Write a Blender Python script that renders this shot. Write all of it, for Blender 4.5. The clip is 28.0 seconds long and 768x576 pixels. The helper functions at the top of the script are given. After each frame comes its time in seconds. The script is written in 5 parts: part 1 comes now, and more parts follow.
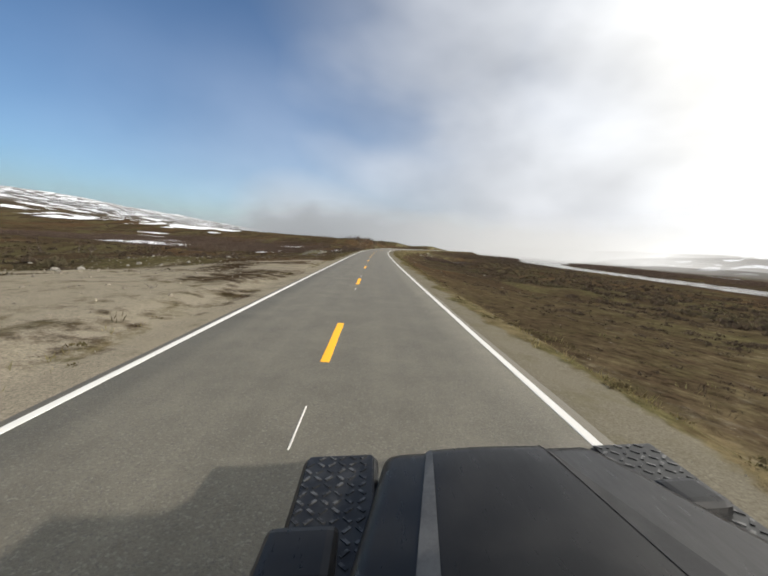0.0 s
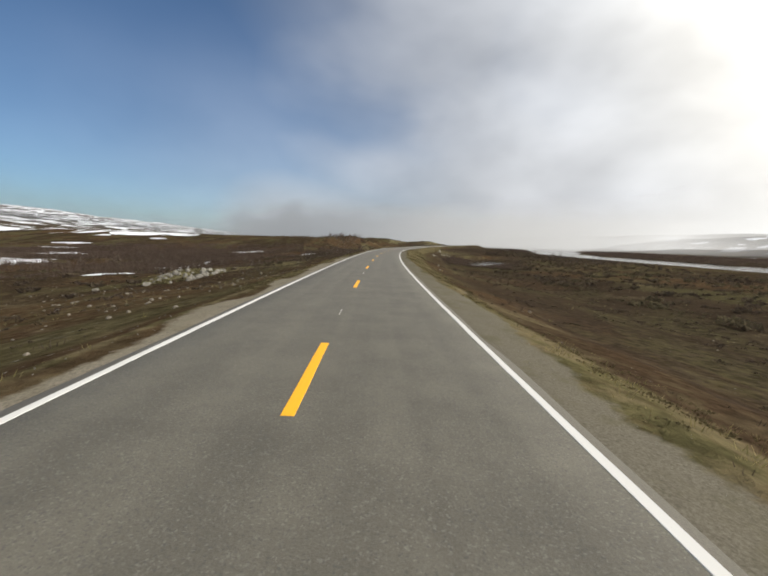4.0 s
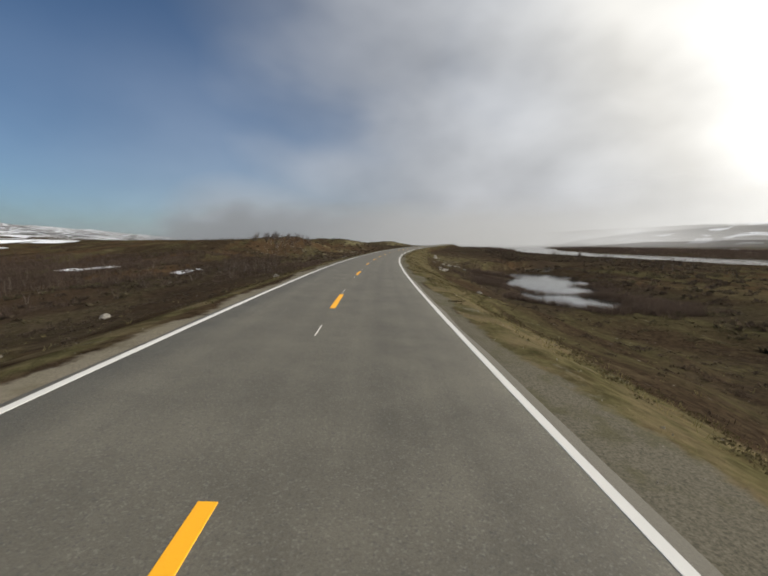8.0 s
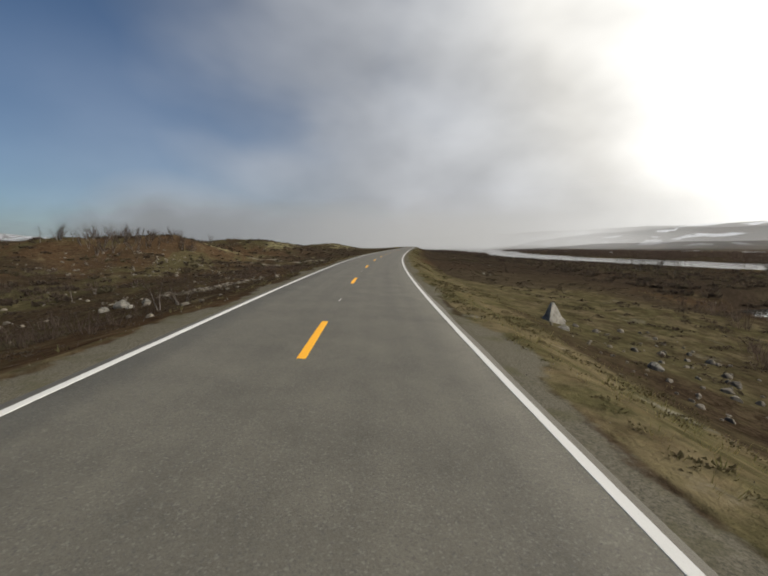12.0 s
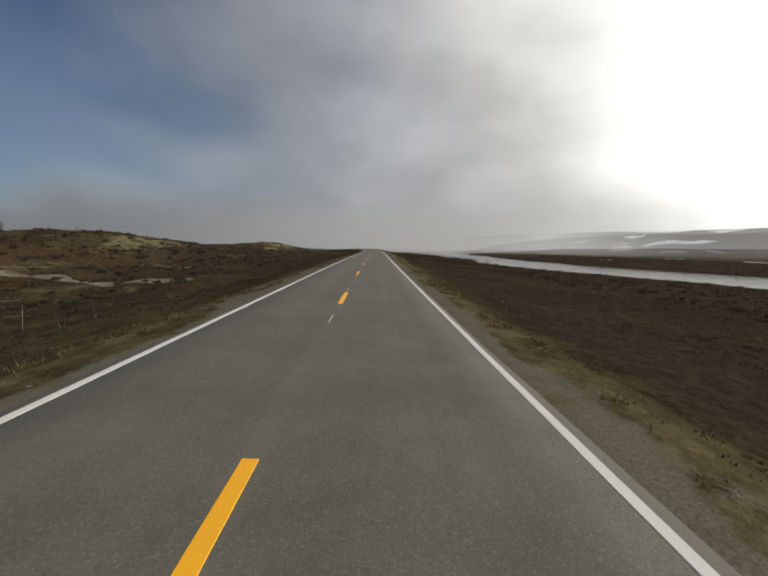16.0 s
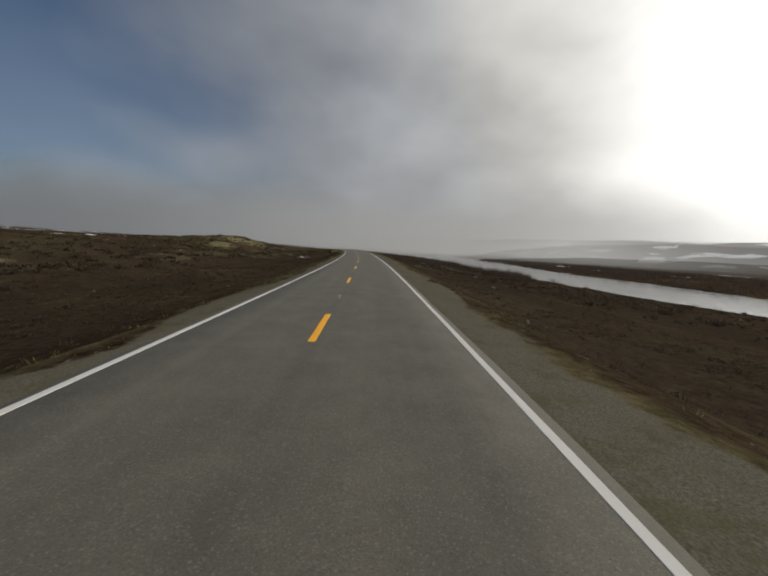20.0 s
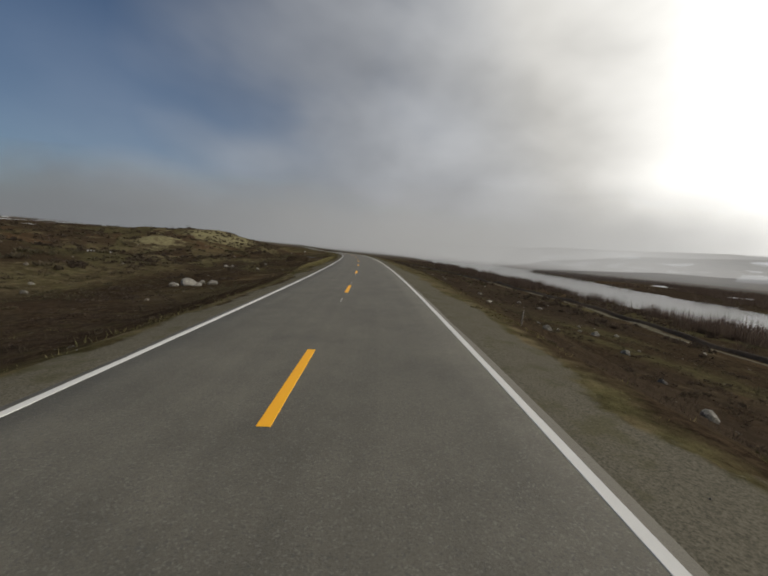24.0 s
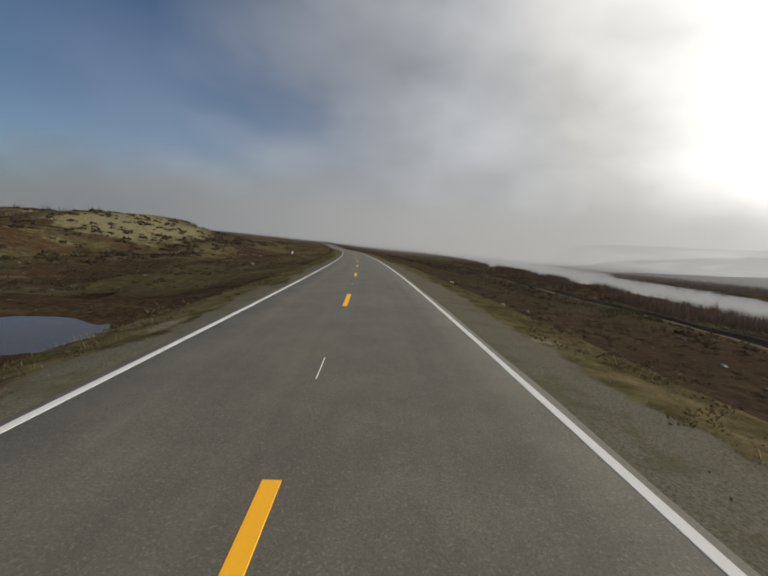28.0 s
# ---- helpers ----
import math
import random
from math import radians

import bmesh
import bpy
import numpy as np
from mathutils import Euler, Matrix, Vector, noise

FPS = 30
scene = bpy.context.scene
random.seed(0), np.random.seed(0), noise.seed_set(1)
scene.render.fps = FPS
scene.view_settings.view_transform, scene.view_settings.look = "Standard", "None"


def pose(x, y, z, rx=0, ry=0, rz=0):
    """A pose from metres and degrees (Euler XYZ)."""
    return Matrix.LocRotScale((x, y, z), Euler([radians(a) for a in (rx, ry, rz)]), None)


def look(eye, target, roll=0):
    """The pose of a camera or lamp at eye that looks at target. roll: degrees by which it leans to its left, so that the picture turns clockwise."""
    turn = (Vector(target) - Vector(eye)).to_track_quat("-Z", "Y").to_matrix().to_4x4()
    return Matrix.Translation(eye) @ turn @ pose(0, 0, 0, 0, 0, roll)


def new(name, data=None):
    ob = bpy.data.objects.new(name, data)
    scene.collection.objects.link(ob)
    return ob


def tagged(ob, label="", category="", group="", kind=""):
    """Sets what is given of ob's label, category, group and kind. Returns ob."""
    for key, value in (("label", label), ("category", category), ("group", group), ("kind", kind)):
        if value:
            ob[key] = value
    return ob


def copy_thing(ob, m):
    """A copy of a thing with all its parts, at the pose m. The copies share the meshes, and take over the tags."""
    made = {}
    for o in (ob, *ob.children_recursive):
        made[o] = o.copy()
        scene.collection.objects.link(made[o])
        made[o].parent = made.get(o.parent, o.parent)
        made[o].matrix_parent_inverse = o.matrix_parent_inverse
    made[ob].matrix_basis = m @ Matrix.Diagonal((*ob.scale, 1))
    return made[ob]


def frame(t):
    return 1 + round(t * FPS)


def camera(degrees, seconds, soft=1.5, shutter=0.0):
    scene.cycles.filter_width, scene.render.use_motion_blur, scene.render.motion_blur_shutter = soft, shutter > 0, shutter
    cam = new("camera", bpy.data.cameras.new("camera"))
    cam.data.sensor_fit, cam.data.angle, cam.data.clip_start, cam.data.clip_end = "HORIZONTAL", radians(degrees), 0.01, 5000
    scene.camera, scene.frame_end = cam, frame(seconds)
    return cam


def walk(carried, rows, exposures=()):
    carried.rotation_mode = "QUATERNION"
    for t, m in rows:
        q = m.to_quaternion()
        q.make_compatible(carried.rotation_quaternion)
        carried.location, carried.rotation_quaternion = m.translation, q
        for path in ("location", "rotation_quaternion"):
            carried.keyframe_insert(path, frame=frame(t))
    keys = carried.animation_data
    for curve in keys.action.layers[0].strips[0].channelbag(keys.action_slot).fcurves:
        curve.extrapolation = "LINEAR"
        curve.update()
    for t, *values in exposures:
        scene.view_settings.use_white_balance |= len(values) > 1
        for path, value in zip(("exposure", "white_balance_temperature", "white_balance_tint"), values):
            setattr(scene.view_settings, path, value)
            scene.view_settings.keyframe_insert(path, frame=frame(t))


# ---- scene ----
# The road: curvature in 1/km every 20 m, height every 40 m, bank in degrees
KAPPA = [0.11, 0.11, 0.25, 0.25, 0.46, 0.78, 0.92, 1.08, 1.25, 1.27, 1.48, 1.73, 1.68, 1.77, 1.77, 1.84, 1.95, 1.43,
         0.55, 0.14, 0.26, 0.16, -0.04, -0.21, -0.58, -0.77, -0.73, -0.91, -1.15, -1.08, -0.94, -1.31, -1.26, -0.89,
         -0.81, -0.67, -0.56, -0.52, -0.57, -0.62, -0.64, -0.64, -0.64, -0.64, -0.64]
RISE = [0.13, 0.0, -0.07, -0.03, -0.15, -0.13, -0.08, -0.28, -0.07, 0.33, 0.51, 0.87, 1.08, 1.28, 1.52, 1.71, 1.69,
        1.46, 0.89, 0.29, -0.31, -0.96, -1.59, -2.21]
BANK_S = [-40, 0, 60, 130, 200, 280, 330, 370, 420, 460, 520, 620, 900]
BANK = [-2.2, -2, 0.3, 2.4, 3, 3, 2.3, 1.5, 0.3, -1, -2.3, -2.4, -2.4]
WIDTH = 6.06          # between the middles of the edge lines
MIDDLE_S, MIDDLE = [0, 100, 160, 200, 225, 380, 440, 560], [-.20, -.22, -.28, -.24, -.28, -.28, -.22, -.19]     # the centre line's offset
EYE = 2.01

_s = np.arange(-20, 860.1, 1.0)
_k = np.interp(_s, np.arange(-20, 861, 20.0), KAPPA) * 1e-3
_th = np.concatenate([[0], np.cumsum((_k[1:] + _k[:-1]) / 2)])
_th -= np.interp(0, _s, _th)
_mid = (_th[1:] + _th[:-1]) / 2
_x = np.concatenate([[0], np.cumsum(np.sin(_mid))])
_y = np.concatenate([[0], np.cumsum(np.cos(_mid))])
_x -= np.interp(0, _s, _x)
_y -= np.interp(0, _s, _y)
_z = np.convolve(np.pad(np.interp(_s, np.arange(-40, 881, 40.0), RISE), 20, mode="edge"), np.ones(41) / 41, "valid")


def road_at(s):
    """x, y, z and heading (clockwise from +y) of the road's middle at s metres."""
    s = np.asarray(s, float)
    c = np.clip(s, -20, 860)
    th = np.interp(c, _s, _th)
    over = s - c
    return np.interp(c, _s, _x) + over * np.sin(th), np.interp(c, _s, _y) + over * np.cos(th), np.interp(c, _s, _z), th


def bank_at(s):
    return np.tan(np.radians(np.interp(s, BANK_S, BANK)))


def on_road(s, o, up=0.0):
    """World points at s along and o to the right of the road's middle, on its banked plane."""
    x, y, z, th = road_at(s)
    o = np.asarray(o, float)
    return np.stack(np.broadcast_arrays(x + o * np.cos(th), y - o * np.sin(th), z - bank_at(s) * o + up), -1)


# Camera: seconds, metres along, offset, turn from the road, downward pitch
DRIVE = [(0, -0.02, 0.46, 2.18, 6.66), (1, 21.66, 0.45, 2.09, 6.75), (2, 43.44, 0.49, 1.82, 6.93),
         (3, 64.63, 0.57, 1.83, 7.11), (6, 129.69, 1.03, 1.27, 6.83), (7, 152.37, 0.99, 1.79, 7.0),
         (8, 174.99, 0.97, 2.25, 6.96), (9, 196.66, 1.16, 1.86, 7.03), (10, 219.12, 1.15, 2.06, 6.7),
         (11, 241.35, 1.1, 1.78, 6.87), (12, 263.82, 0.95, 2.13, 6.81), (15, 330.85, 0.88, 1.73, 6.69),
         (16, 353.79, 0.81, 1.84, 6.63), (17, 376.56, 0.89, 1.9, 6.64), (18, 398.56, 0.79, 2.05, 6.06),
         (19, 420.95, 0.83, 2.14, 6.01), (20, 442.6, 0.91, 2.25, 6.47), (21, 464.23, 0.97, 2.37, 6.26),
         (24, 530.11, 0.87, 1.56, 6.16), (25, 551.88, 0.75, 1.83, 6.23), (26, 573.76, 0.74, 1.94, 6.58),
         (27, 595.94, 0.69, 1.45, 6.23), (28, 618.1, 0.48, 2.3, 6.4)]
ROLL = 3.0


def ride(s, o, turn, pitch):
    x, y, z, th = (float(v) for v in road_at(s))
    b = float(bank_at(s))
    ahead = (float(road_at(s + 6)[2]) - float(road_at(s - 1)[2])) / 7
    yaw, p, roll = th + radians(turn), -radians(pitch) + math.atan(ahead), radians(ROLL) - math.atan(b)
    f = Vector((math.sin(yaw) * math.cos(p), math.cos(yaw) * math.cos(p), math.sin(p)))
    r = Vector((math.cos(yaw), -math.sin(yaw), 0))
    u = r.cross(f)
    r2, u2 = r * math.cos(roll) + u * math.sin(roll), u * math.cos(roll) - r * math.sin(roll)
    eye = (x + o * math.cos(th), y - o * math.sin(th), z - b * o + EYE)
    return Matrix.Translation(eye) @ Matrix((r2, u2, -f)).transposed().to_4x4()


cam = camera(92.9, 28.0, soft=1.9, shutter=0.0)
_t = np.array([row[0] for row in DRIVE], float)


def glide(column, t):
    """Cubic through the rows of DRIVE, with the slopes of the neighbours."""
    v = np.array([row[column] for row in DRIVE], float)
    m = np.gradient(v, _t)
    i = min(max(int(np.searchsorted(_t, t, side="right")) - 1, 0), len(_t) - 2)
    h = _t[i + 1] - _t[i]
    q = (t - _t[i]) / h
    return float((2 * q**3 - 3 * q**2 + 1) * v[i] + (q**3 - 2 * q**2 + q) * h * m[i]
                 + (3 * q**2 - 2 * q**3) * v[i + 1] + (q**3 - q**2) * h * m[i + 1])


walk(cam, [(t, ride(*(glide(c, t) for c in (1, 2, 3, 4)))) for t in np.arange(0, 28.01, 0.5)],
     exposures=[(0, 0.22), (1.5, 0.06), (3, 0.0), (6, -0.18), (7, -0.42), (8, -0.37), (11, -0.4), (15, -0.72), (17, -0.84), (20, -1.0), (24, -0.85), (28, -0.65)])

# ---- light ----
SUN_AZ, SUN_EL = 142.0, 30.5     # degrees clockwise from +y, above the horizon
sun_way = Vector((math.sin(radians(SUN_AZ)) * math.cos(radians(SUN_EL)), math.cos(radians(SUN_AZ)) * math.cos(radians(SUN_EL)), math.sin(radians(SUN_EL))))
# the bank of thin cloud that the sun lights through, to the right of the road
bright_way = Vector((math.sin(radians(97)) * math.cos(radians(30)), math.cos(radians(97)) * math.cos(radians(30)), math.sin(radians(30))))
sun = new("sun", bpy.data.lights.new("sun", "SUN"))
sun.data.energy, sun.data.angle, sun.data.color = 4.1, radians(1.2), (1.0, 0.925, 0.82)
sun.matrix_world = look(sun_way * 100, (0, 0, 0))


class Nodes:
    """Short hand for node trees."""

    def __init__(self, tree):
        self.t = tree
        tree.nodes.clear()

    def add(self, kind, inputs=None, **props):
        n = self.t.nodes.new(kind)
        for k, v in props.items():
            setattr(n, k, v)
        for k, v in (inputs or {}).items():
            self.put(n.inputs[k], v)
        return n

    def put(self, socket, v):
        if isinstance(v, bpy.types.NodeSocket):
            self.t.links.new(v, socket)
        else:
            socket.default_value = v

    def math(self, op, a, b=0.0, c=0.0, clamp=False):
        n = self.add("ShaderNodeMath", operation=op, use_clamp=clamp)
        for i, v in enumerate((a, b, c)):
            self.put(n.inputs[i], v)
        return n.outputs[0]

    def step(self, v, lo, hi, a=0.0, b=1.0):
        n = self.add("ShaderNodeMapRange", {"Value": v, "From Min": lo, "From Max": hi, "To Min": a, "To Max": b}, interpolation_type="SMOOTHSTEP")
        return n.outputs[0]

    def mix(self, f, a, b):
        n = self.add("ShaderNodeMix", data_type="RGBA")
        self.put(n.inputs[0], f)
        self.put(n.inputs[6], a if isinstance(a, bpy.types.NodeSocket) else (*a, 1))
        self.put(n.inputs[7], b if isinstance(b, bpy.types.NodeSocket) else (*b, 1))
        return n.outputs[2]

    def noise(self, vec, scale, detail=4.0, rough=0.55, warp=0.0):
        return self.add("ShaderNodeTexNoise", {"Vector": vec, "Scale": scale, "Detail": detail, "Roughness": rough, "Distortion": warp}).outputs["Fac"]

    def stretch(self, vec, x, y, z):
        n = self.add("ShaderNodeMapping", {"Vector": vec, "Scale": (x, y, z)})
        return n.outputs[0]

    def attr(self, name):
        return self.add("ShaderNodeAttribute", attribute_name=name).outputs["Fac"]


world = bpy.data.worlds.new("sky")
scene.world = world
world.use_nodes = True
N = Nodes(world.node_tree)
way = N.add("ShaderNodeTexCoord").outputs["Generated"]
xyz = N.add("ShaderNodeSeparateXYZ", {0: way}).outputs
azimuth = N.math("MULTIPLY", N.math("ARCTAN2", xyz[0], xyz[1]), 57.2958)
height = N.math("MULTIPLY", N.math("ARCSINE", xyz[2]), 57.2958)
sky = N.add("ShaderNodeTexSky", sky_type="NISHITA", sun_disc=False, sun_elevation=radians(SUN_EL), sun_rotation=radians(SUN_AZ),
            air_density=1.0, dust_density=0.6, ozone_density=1.6).outputs[0]
clear = N.add("ShaderNodeVectorMath", {0: sky, 1: (0.039, 0.061, 0.080)}, operation="MULTIPLY").outputs[0]
soft = N.stretch(way, 1.0, 1.0, 1.7)
big = N.noise(soft, 2.0, 2.0, 0.4, 0.1)
fine = N.noise(soft, 3.8, 3.6, 0.44, 0.12)
wisp = N.math("ADD", N.math("MULTIPLY", N.math("SUBTRACT", big, 0.5), 1.0), N.math("MULTIPLY", N.math("SUBTRACT", fine, 0.5), 0.22))
# the cloud bank's edge: near the ground it reaches further round than higher up
edge = N.math("ADD", N.math("MULTIPLY", N.step(height, 3.0, 18.0), 10.0), -23.0)
past = N.math("ADD", N.math("SUBTRACT", azimuth, edge), N.math("MULTIPLY", wisp, 22.0))
bank_mask = N.step(past, -12.0, 24.0)
thick = N.step(past, 0.0, 50.0)
haze = N.math("MULTIPLY", N.step(azimuth, -33.0, -12.0), N.step(height, 17.0, 2.0))
cover = N.math("MAXIMUM", N.math("MULTIPLY", bank_mask, N.math("ADD", 0.55, N.math("MULTIPLY", thick, 0.45))), N.math("MULTIPLY", haze, 0.9), clamp=True)
behind = N.step(N.math("ABSOLUTE", N.math("SUBTRACT", azimuth, 60.0)), 75.0, 110.0, 1.0, 0.35)
holes = N.noise(N.stretch(way, 1.0, 1.0, 1.6), 3.4, 3.0, 0.45, 0.2)
holes = N.math("MULTIPLY", N.step(holes, 0.42, 0.76, 0.0, 0.30), N.step(height, 7.0, 18.0))
cover = N.math("MULTIPLY", cover, N.math("SUBTRACT", 1.0, N.math("MULTIPLY", holes, N.step(azimuth, 45.0, 5.0))))
veil = N.math("MAXIMUM", N.step(azimuth, -24.0, 2.0, 0.05, 0.36), N.step(height, 34.0, 1.0, 0.03, 0.46))
cover = N.math("MAXIMUM", cover, veil)
cover = N.math("MULTIPLY", cover, behind)
toward = N.add("ShaderNodeVectorMath", {0: way, 1: tuple(bright_way)}, operation="DOT_PRODUCT").outputs["Value"]
toward = N.math("MAXIMUM", toward, 0.0)
glow = N.math("ADD", N.math("MULTIPLY", N.math("POWER", toward, 7.0), 3.4), N.math("MULTIPLY", N.math("POWER", toward, 2.0), 0.70))
body = N.math("ADD", N.math("ADD", 0.55, N.step(height, 20.0, 0.0, 0.06, 0.0)), glow)
body = N.math("MULTIPLY", body, N.math("ADD", 0.60, N.math("MULTIPLY", fine, 0.86)))
body = N.math("MULTIPLY", body, N.math("ADD", 1.0, N.math("MULTIPLY", N.step(azimuth, 38.0, 76.0, 0.0, 0.45), N.step(height, 34.0, 4.0))))
tint = N.mix(N.step(glow, 0.05, 0.5), (0.93, 0.957, 1.0), (1.0, 0.98, 0.93))
cloud = N.add("ShaderNodeVectorMath", {0: tint, "Scale": body}, operation="SCALE").outputs[0]
below = N.step(height, 0.0, -6.0)
air = N.mix(cover, clear, cloud)
air = N.mix(below, air, (0.12, 0.11, 0.10))
N.add("ShaderNodeOutputWorld", {0: N.add("ShaderNodeBackground", {"Color": air, "Strength": 1.0}).outputs[0]})

# ---- materials ----
def material(name):
    m = bpy.data.materials.new(name)
    m.use_nodes = True
    return m, Nodes(m.node_tree)


def finish(n, colour, rough=0.9, bump=None, strength=0.3, distance=0.02, **extra):
    b = n.add("ShaderNodeBsdfPrincipled", {"Base Color": colour if isinstance(colour, bpy.types.NodeSocket) else (*colour, 1), "Roughness": rough, **extra})
    if isinstance(rough, float) and rough > .88 and "Specular IOR Level" not in extra:
        b.inputs["Specular IOR Level"].default_value = 0.08      # fibrous, loose surfaces
    if bump is not None:
        n.put(b.inputs["Normal"], n.add("ShaderNodeBump", {"Height": bump, "Strength": strength, "Distance": distance}).outputs[0])
    n.add("ShaderNodeOutputMaterial", {0: b.outputs[0]})
    return b


def coords(n):
    return n.add("ShaderNodeTexCoord").outputs["Object"]


# worn grey asphalt; the mesh carries how far across the road each point lies
asphalt, n = material("asphalt")
co = coords(n)
grit = n.noise(co, 42.0, 5.0, 0.75)
speck = n.add("ShaderNodeTexVoronoi", {"Vector": co, "Scale": 60.0}).outputs["Color"]
speck = n.add("ShaderNodeSeparateColor", {0: speck}).outputs[0]
cloudy = n.noise(co, 0.9, 6.0, 0.65)
across = n.attr("across")
track = n.noise(n.add("ShaderNodeCombineXYZ", {0: n.math("MULTIPLY", across, 1.3), 1: n.math("MULTIPLY", n.attr("along"), 0.012)}).outputs[0], 1.6, 3.0, 0.5)
tone = n.math("ADD", n.math("MULTIPLY", grit, 0.55), n.math("ADD", n.math("MULTIPLY", cloudy, 0.5), n.math("MULTIPLY", track, 0.28)))
col = n.mix(n.step(tone, 0.42, 0.95), (0.064, 0.059, 0.045), (0.132, 0.121, 0.093))
col = n.mix(n.step(speck, 0.84, 1.0, 0.0, 0.30), col, (0.22, 0.205, 0.175))
col = n.mix(n.step(speck, 0.16, 0.0, 0.0, 0.5), col, (0.05, 0.05, 0.048))
# grit from the shoulder lies on the outer edge
brink = n.math("ADD", n.math("ABSOLUTE", across), n.math("MULTIPLY", n.math("SUBTRACT", n.noise(co, 2.2, 4.0, 0.7), 0.5), 0.2))
col = n.mix(n.step(brink, 3.02, 3.12, 0.0, 1.0), col, n.mix(grit, (0.066, 0.060, 0.047), (0.145, 0.131, 0.102)))
finish(n, col, 0.82, grit, 0.5, 0.012)


def paint(name, colour, wear):
    m, n = material(name)
    co = coords(n)
    w = n.noise(co, 38.0, 4.0, 0.7)
    patch = n.noise(co, 2.5, 3.0, 0.6)
    k = n.step(n.math("ADD", n.math("MULTIPLY", w, 0.8), n.math("MULTIPLY", patch, 0.4)), 0.5 + wear, 0.36 + wear)
    col = n.mix(n.math("MULTIPLY", k, 0.75), colour, (0.16, 0.15, 0.14))
    col = n.mix(n.math("MULTIPLY", patch, 0.14), col, tuple(c * .55 for c in colour))
    finish(n, col, 0.7, w, 0.3, 0.006)
    return m


white_paint = paint("white_road_paint", (0.57, 0.56, 0.525), -0.04)
yellow_paint = paint("yellow_road_paint", (0.82, 0.39, 0.008), -0.06)
thin_paint = paint("faint_survey_paint", (0.55, 0.54, 0.50), 0.06)

# tundra ground: heath, moss, straw grass, gravel, snow; masks come with the mesh
tundra, n = material("tundra")
co = coords(n)
wide = n.noise(co, 0.018, 4.0, 0.6, 0.6)
mid = n.noise(co, 0.11, 5.0, 0.6, 0.4)
flow = n.noise(n.stretch(co, 1.0, 0.35, 1.0), 0.06, 4.0, 0.6, 0.8)
small = n.noise(co, 1.7, 5.0, 0.7)
dust = n.noise(co, 16.0, 4.0, 0.7)
tuft = n.noise(co, 3.6, 5.0, 0.75, 0.3)
heath = n.mix(n.step(tuft, 0.36, 0.66), (0.021, 0.0145, 0.0095), (0.056, 0.040, 0.025))
rust = n.mix(n.step(small, 0.3, 0.7), (0.034, 0.0215, 0.0125), (0.080, 0.050, 0.027))
moss = n.mix(n.step(small, 0.3, 0.7), (0.036, 0.033, 0.016), (0.090, 0.078, 0.038))
straw = n.mix(n.step(small, 0.25, 0.75), (0.078, 0.063, 0.035), (0.150, 0.121, 0.068))
stone = n.mix(n.step(dust, 0.3, 0.7), (0.150, 0.138, 0.118), (0.360, 0.335, 0.290))
col = n.mix(n.step(wide, 0.47, 0.58), heath, rust)
col = n.mix(n.math("MULTIPLY", n.step(flow, 0.50, 0.60), 0.8), col, moss)
col = n.mix(n.math("MULTIPLY", n.step(mid, 0.57, 0.69), 0.6), col, straw)
spots = n.noise(co, 0.62, 5.0, 0.72, 0.4)
col = n.mix(n.math("MULTIPLY", n.step(spots, 0.50, 0.70), 0.55), col, n.mix(n.step(wide, 0.4, 0.6), moss, straw))
col = n.mix(n.math("MULTIPLY", n.step(spots, 0.48, 0.30), 0.5), col, (0.014, 0.010, 0.007))
col = n.mix(n.math("MULTIPLY", n.step(n.noise(co, 1.6, 4.0, 0.75), 0.66, 0.72), 0.75), col, stone)
green = n.mix(n.step(small, 0.3, 0.7), (0.040, 0.037, 0.017), (0.098, 0.085, 0.041))
turf = n.mix(n.step(n.noise(co, 0.5, 4.0, 0.65), 0.42, 0.62), green, straw)
turf = n.mix(n.math("MULTIPLY", n.step(n.noise(co, 1.5, 5.0, 0.7), 0.48, 0.66), 0.38), turf, rust)
turf = n.mix(n.math("MULTIPLY", n.step(n.noise(co, 0.55, 5.0, 0.7), 0.58, 0.70), 0.32), turf, stone)
ragged = n.math("MULTIPLY", n.math("SUBTRACT", n.noise(co, 1.3, 4.0, 0.7), 0.5), 1.1)
col = n.mix(n.step(n.math("ADD", n.attr("grass"), n.math("MULTIPLY", ragged, 0.8)), 0.24, 0.74), col, turf)
gravel = n.mix(n.step(n.noise(co, 26.0, 5.0, 0.8), 0.3, 0.7), (0.108, 0.095, 0.072), (0.250, 0.220, 0.168))
gravel = n.mix(n.step(n.noise(co, 0.4, 4.0, 0.7), 0.45, 0.65), gravel, n.mix(dust, (0.122, 0.107, 0.079), (0.250, 0.220, 0.164)))
shoulder = n.mix(n.step(n.noise(co, 30.0, 5.0, 0.8), 0.3, 0.7), (0.058, 0.053, 0.040), (0.150, 0.137, 0.104))
shoulder = n.mix(n.math("MULTIPLY", n.step(n.noise(co, 1.1, 5.0, 0.7), 0.48, 0.66), 0.6), shoulder, n.mix(small, (0.040, 0.038, 0.020), (0.105, 0.096, 0.050)))
gravel = n.mix(n.attr("sand"), shoulder, gravel)
gravel = n.mix(n.math("MULTIPLY", n.math("MULTIPLY", n.attr("sand"), n.step(n.noise(co, 0.9, 5.0, 0.72), 0.50, 0.66)), 0.35), gravel, moss)
bare = n.step(n.math("ADD", n.attr("gravel"), n.math("MULTIPLY", ragged, 0.8)), 0.36, 0.60)
col = n.mix(bare, col, gravel)
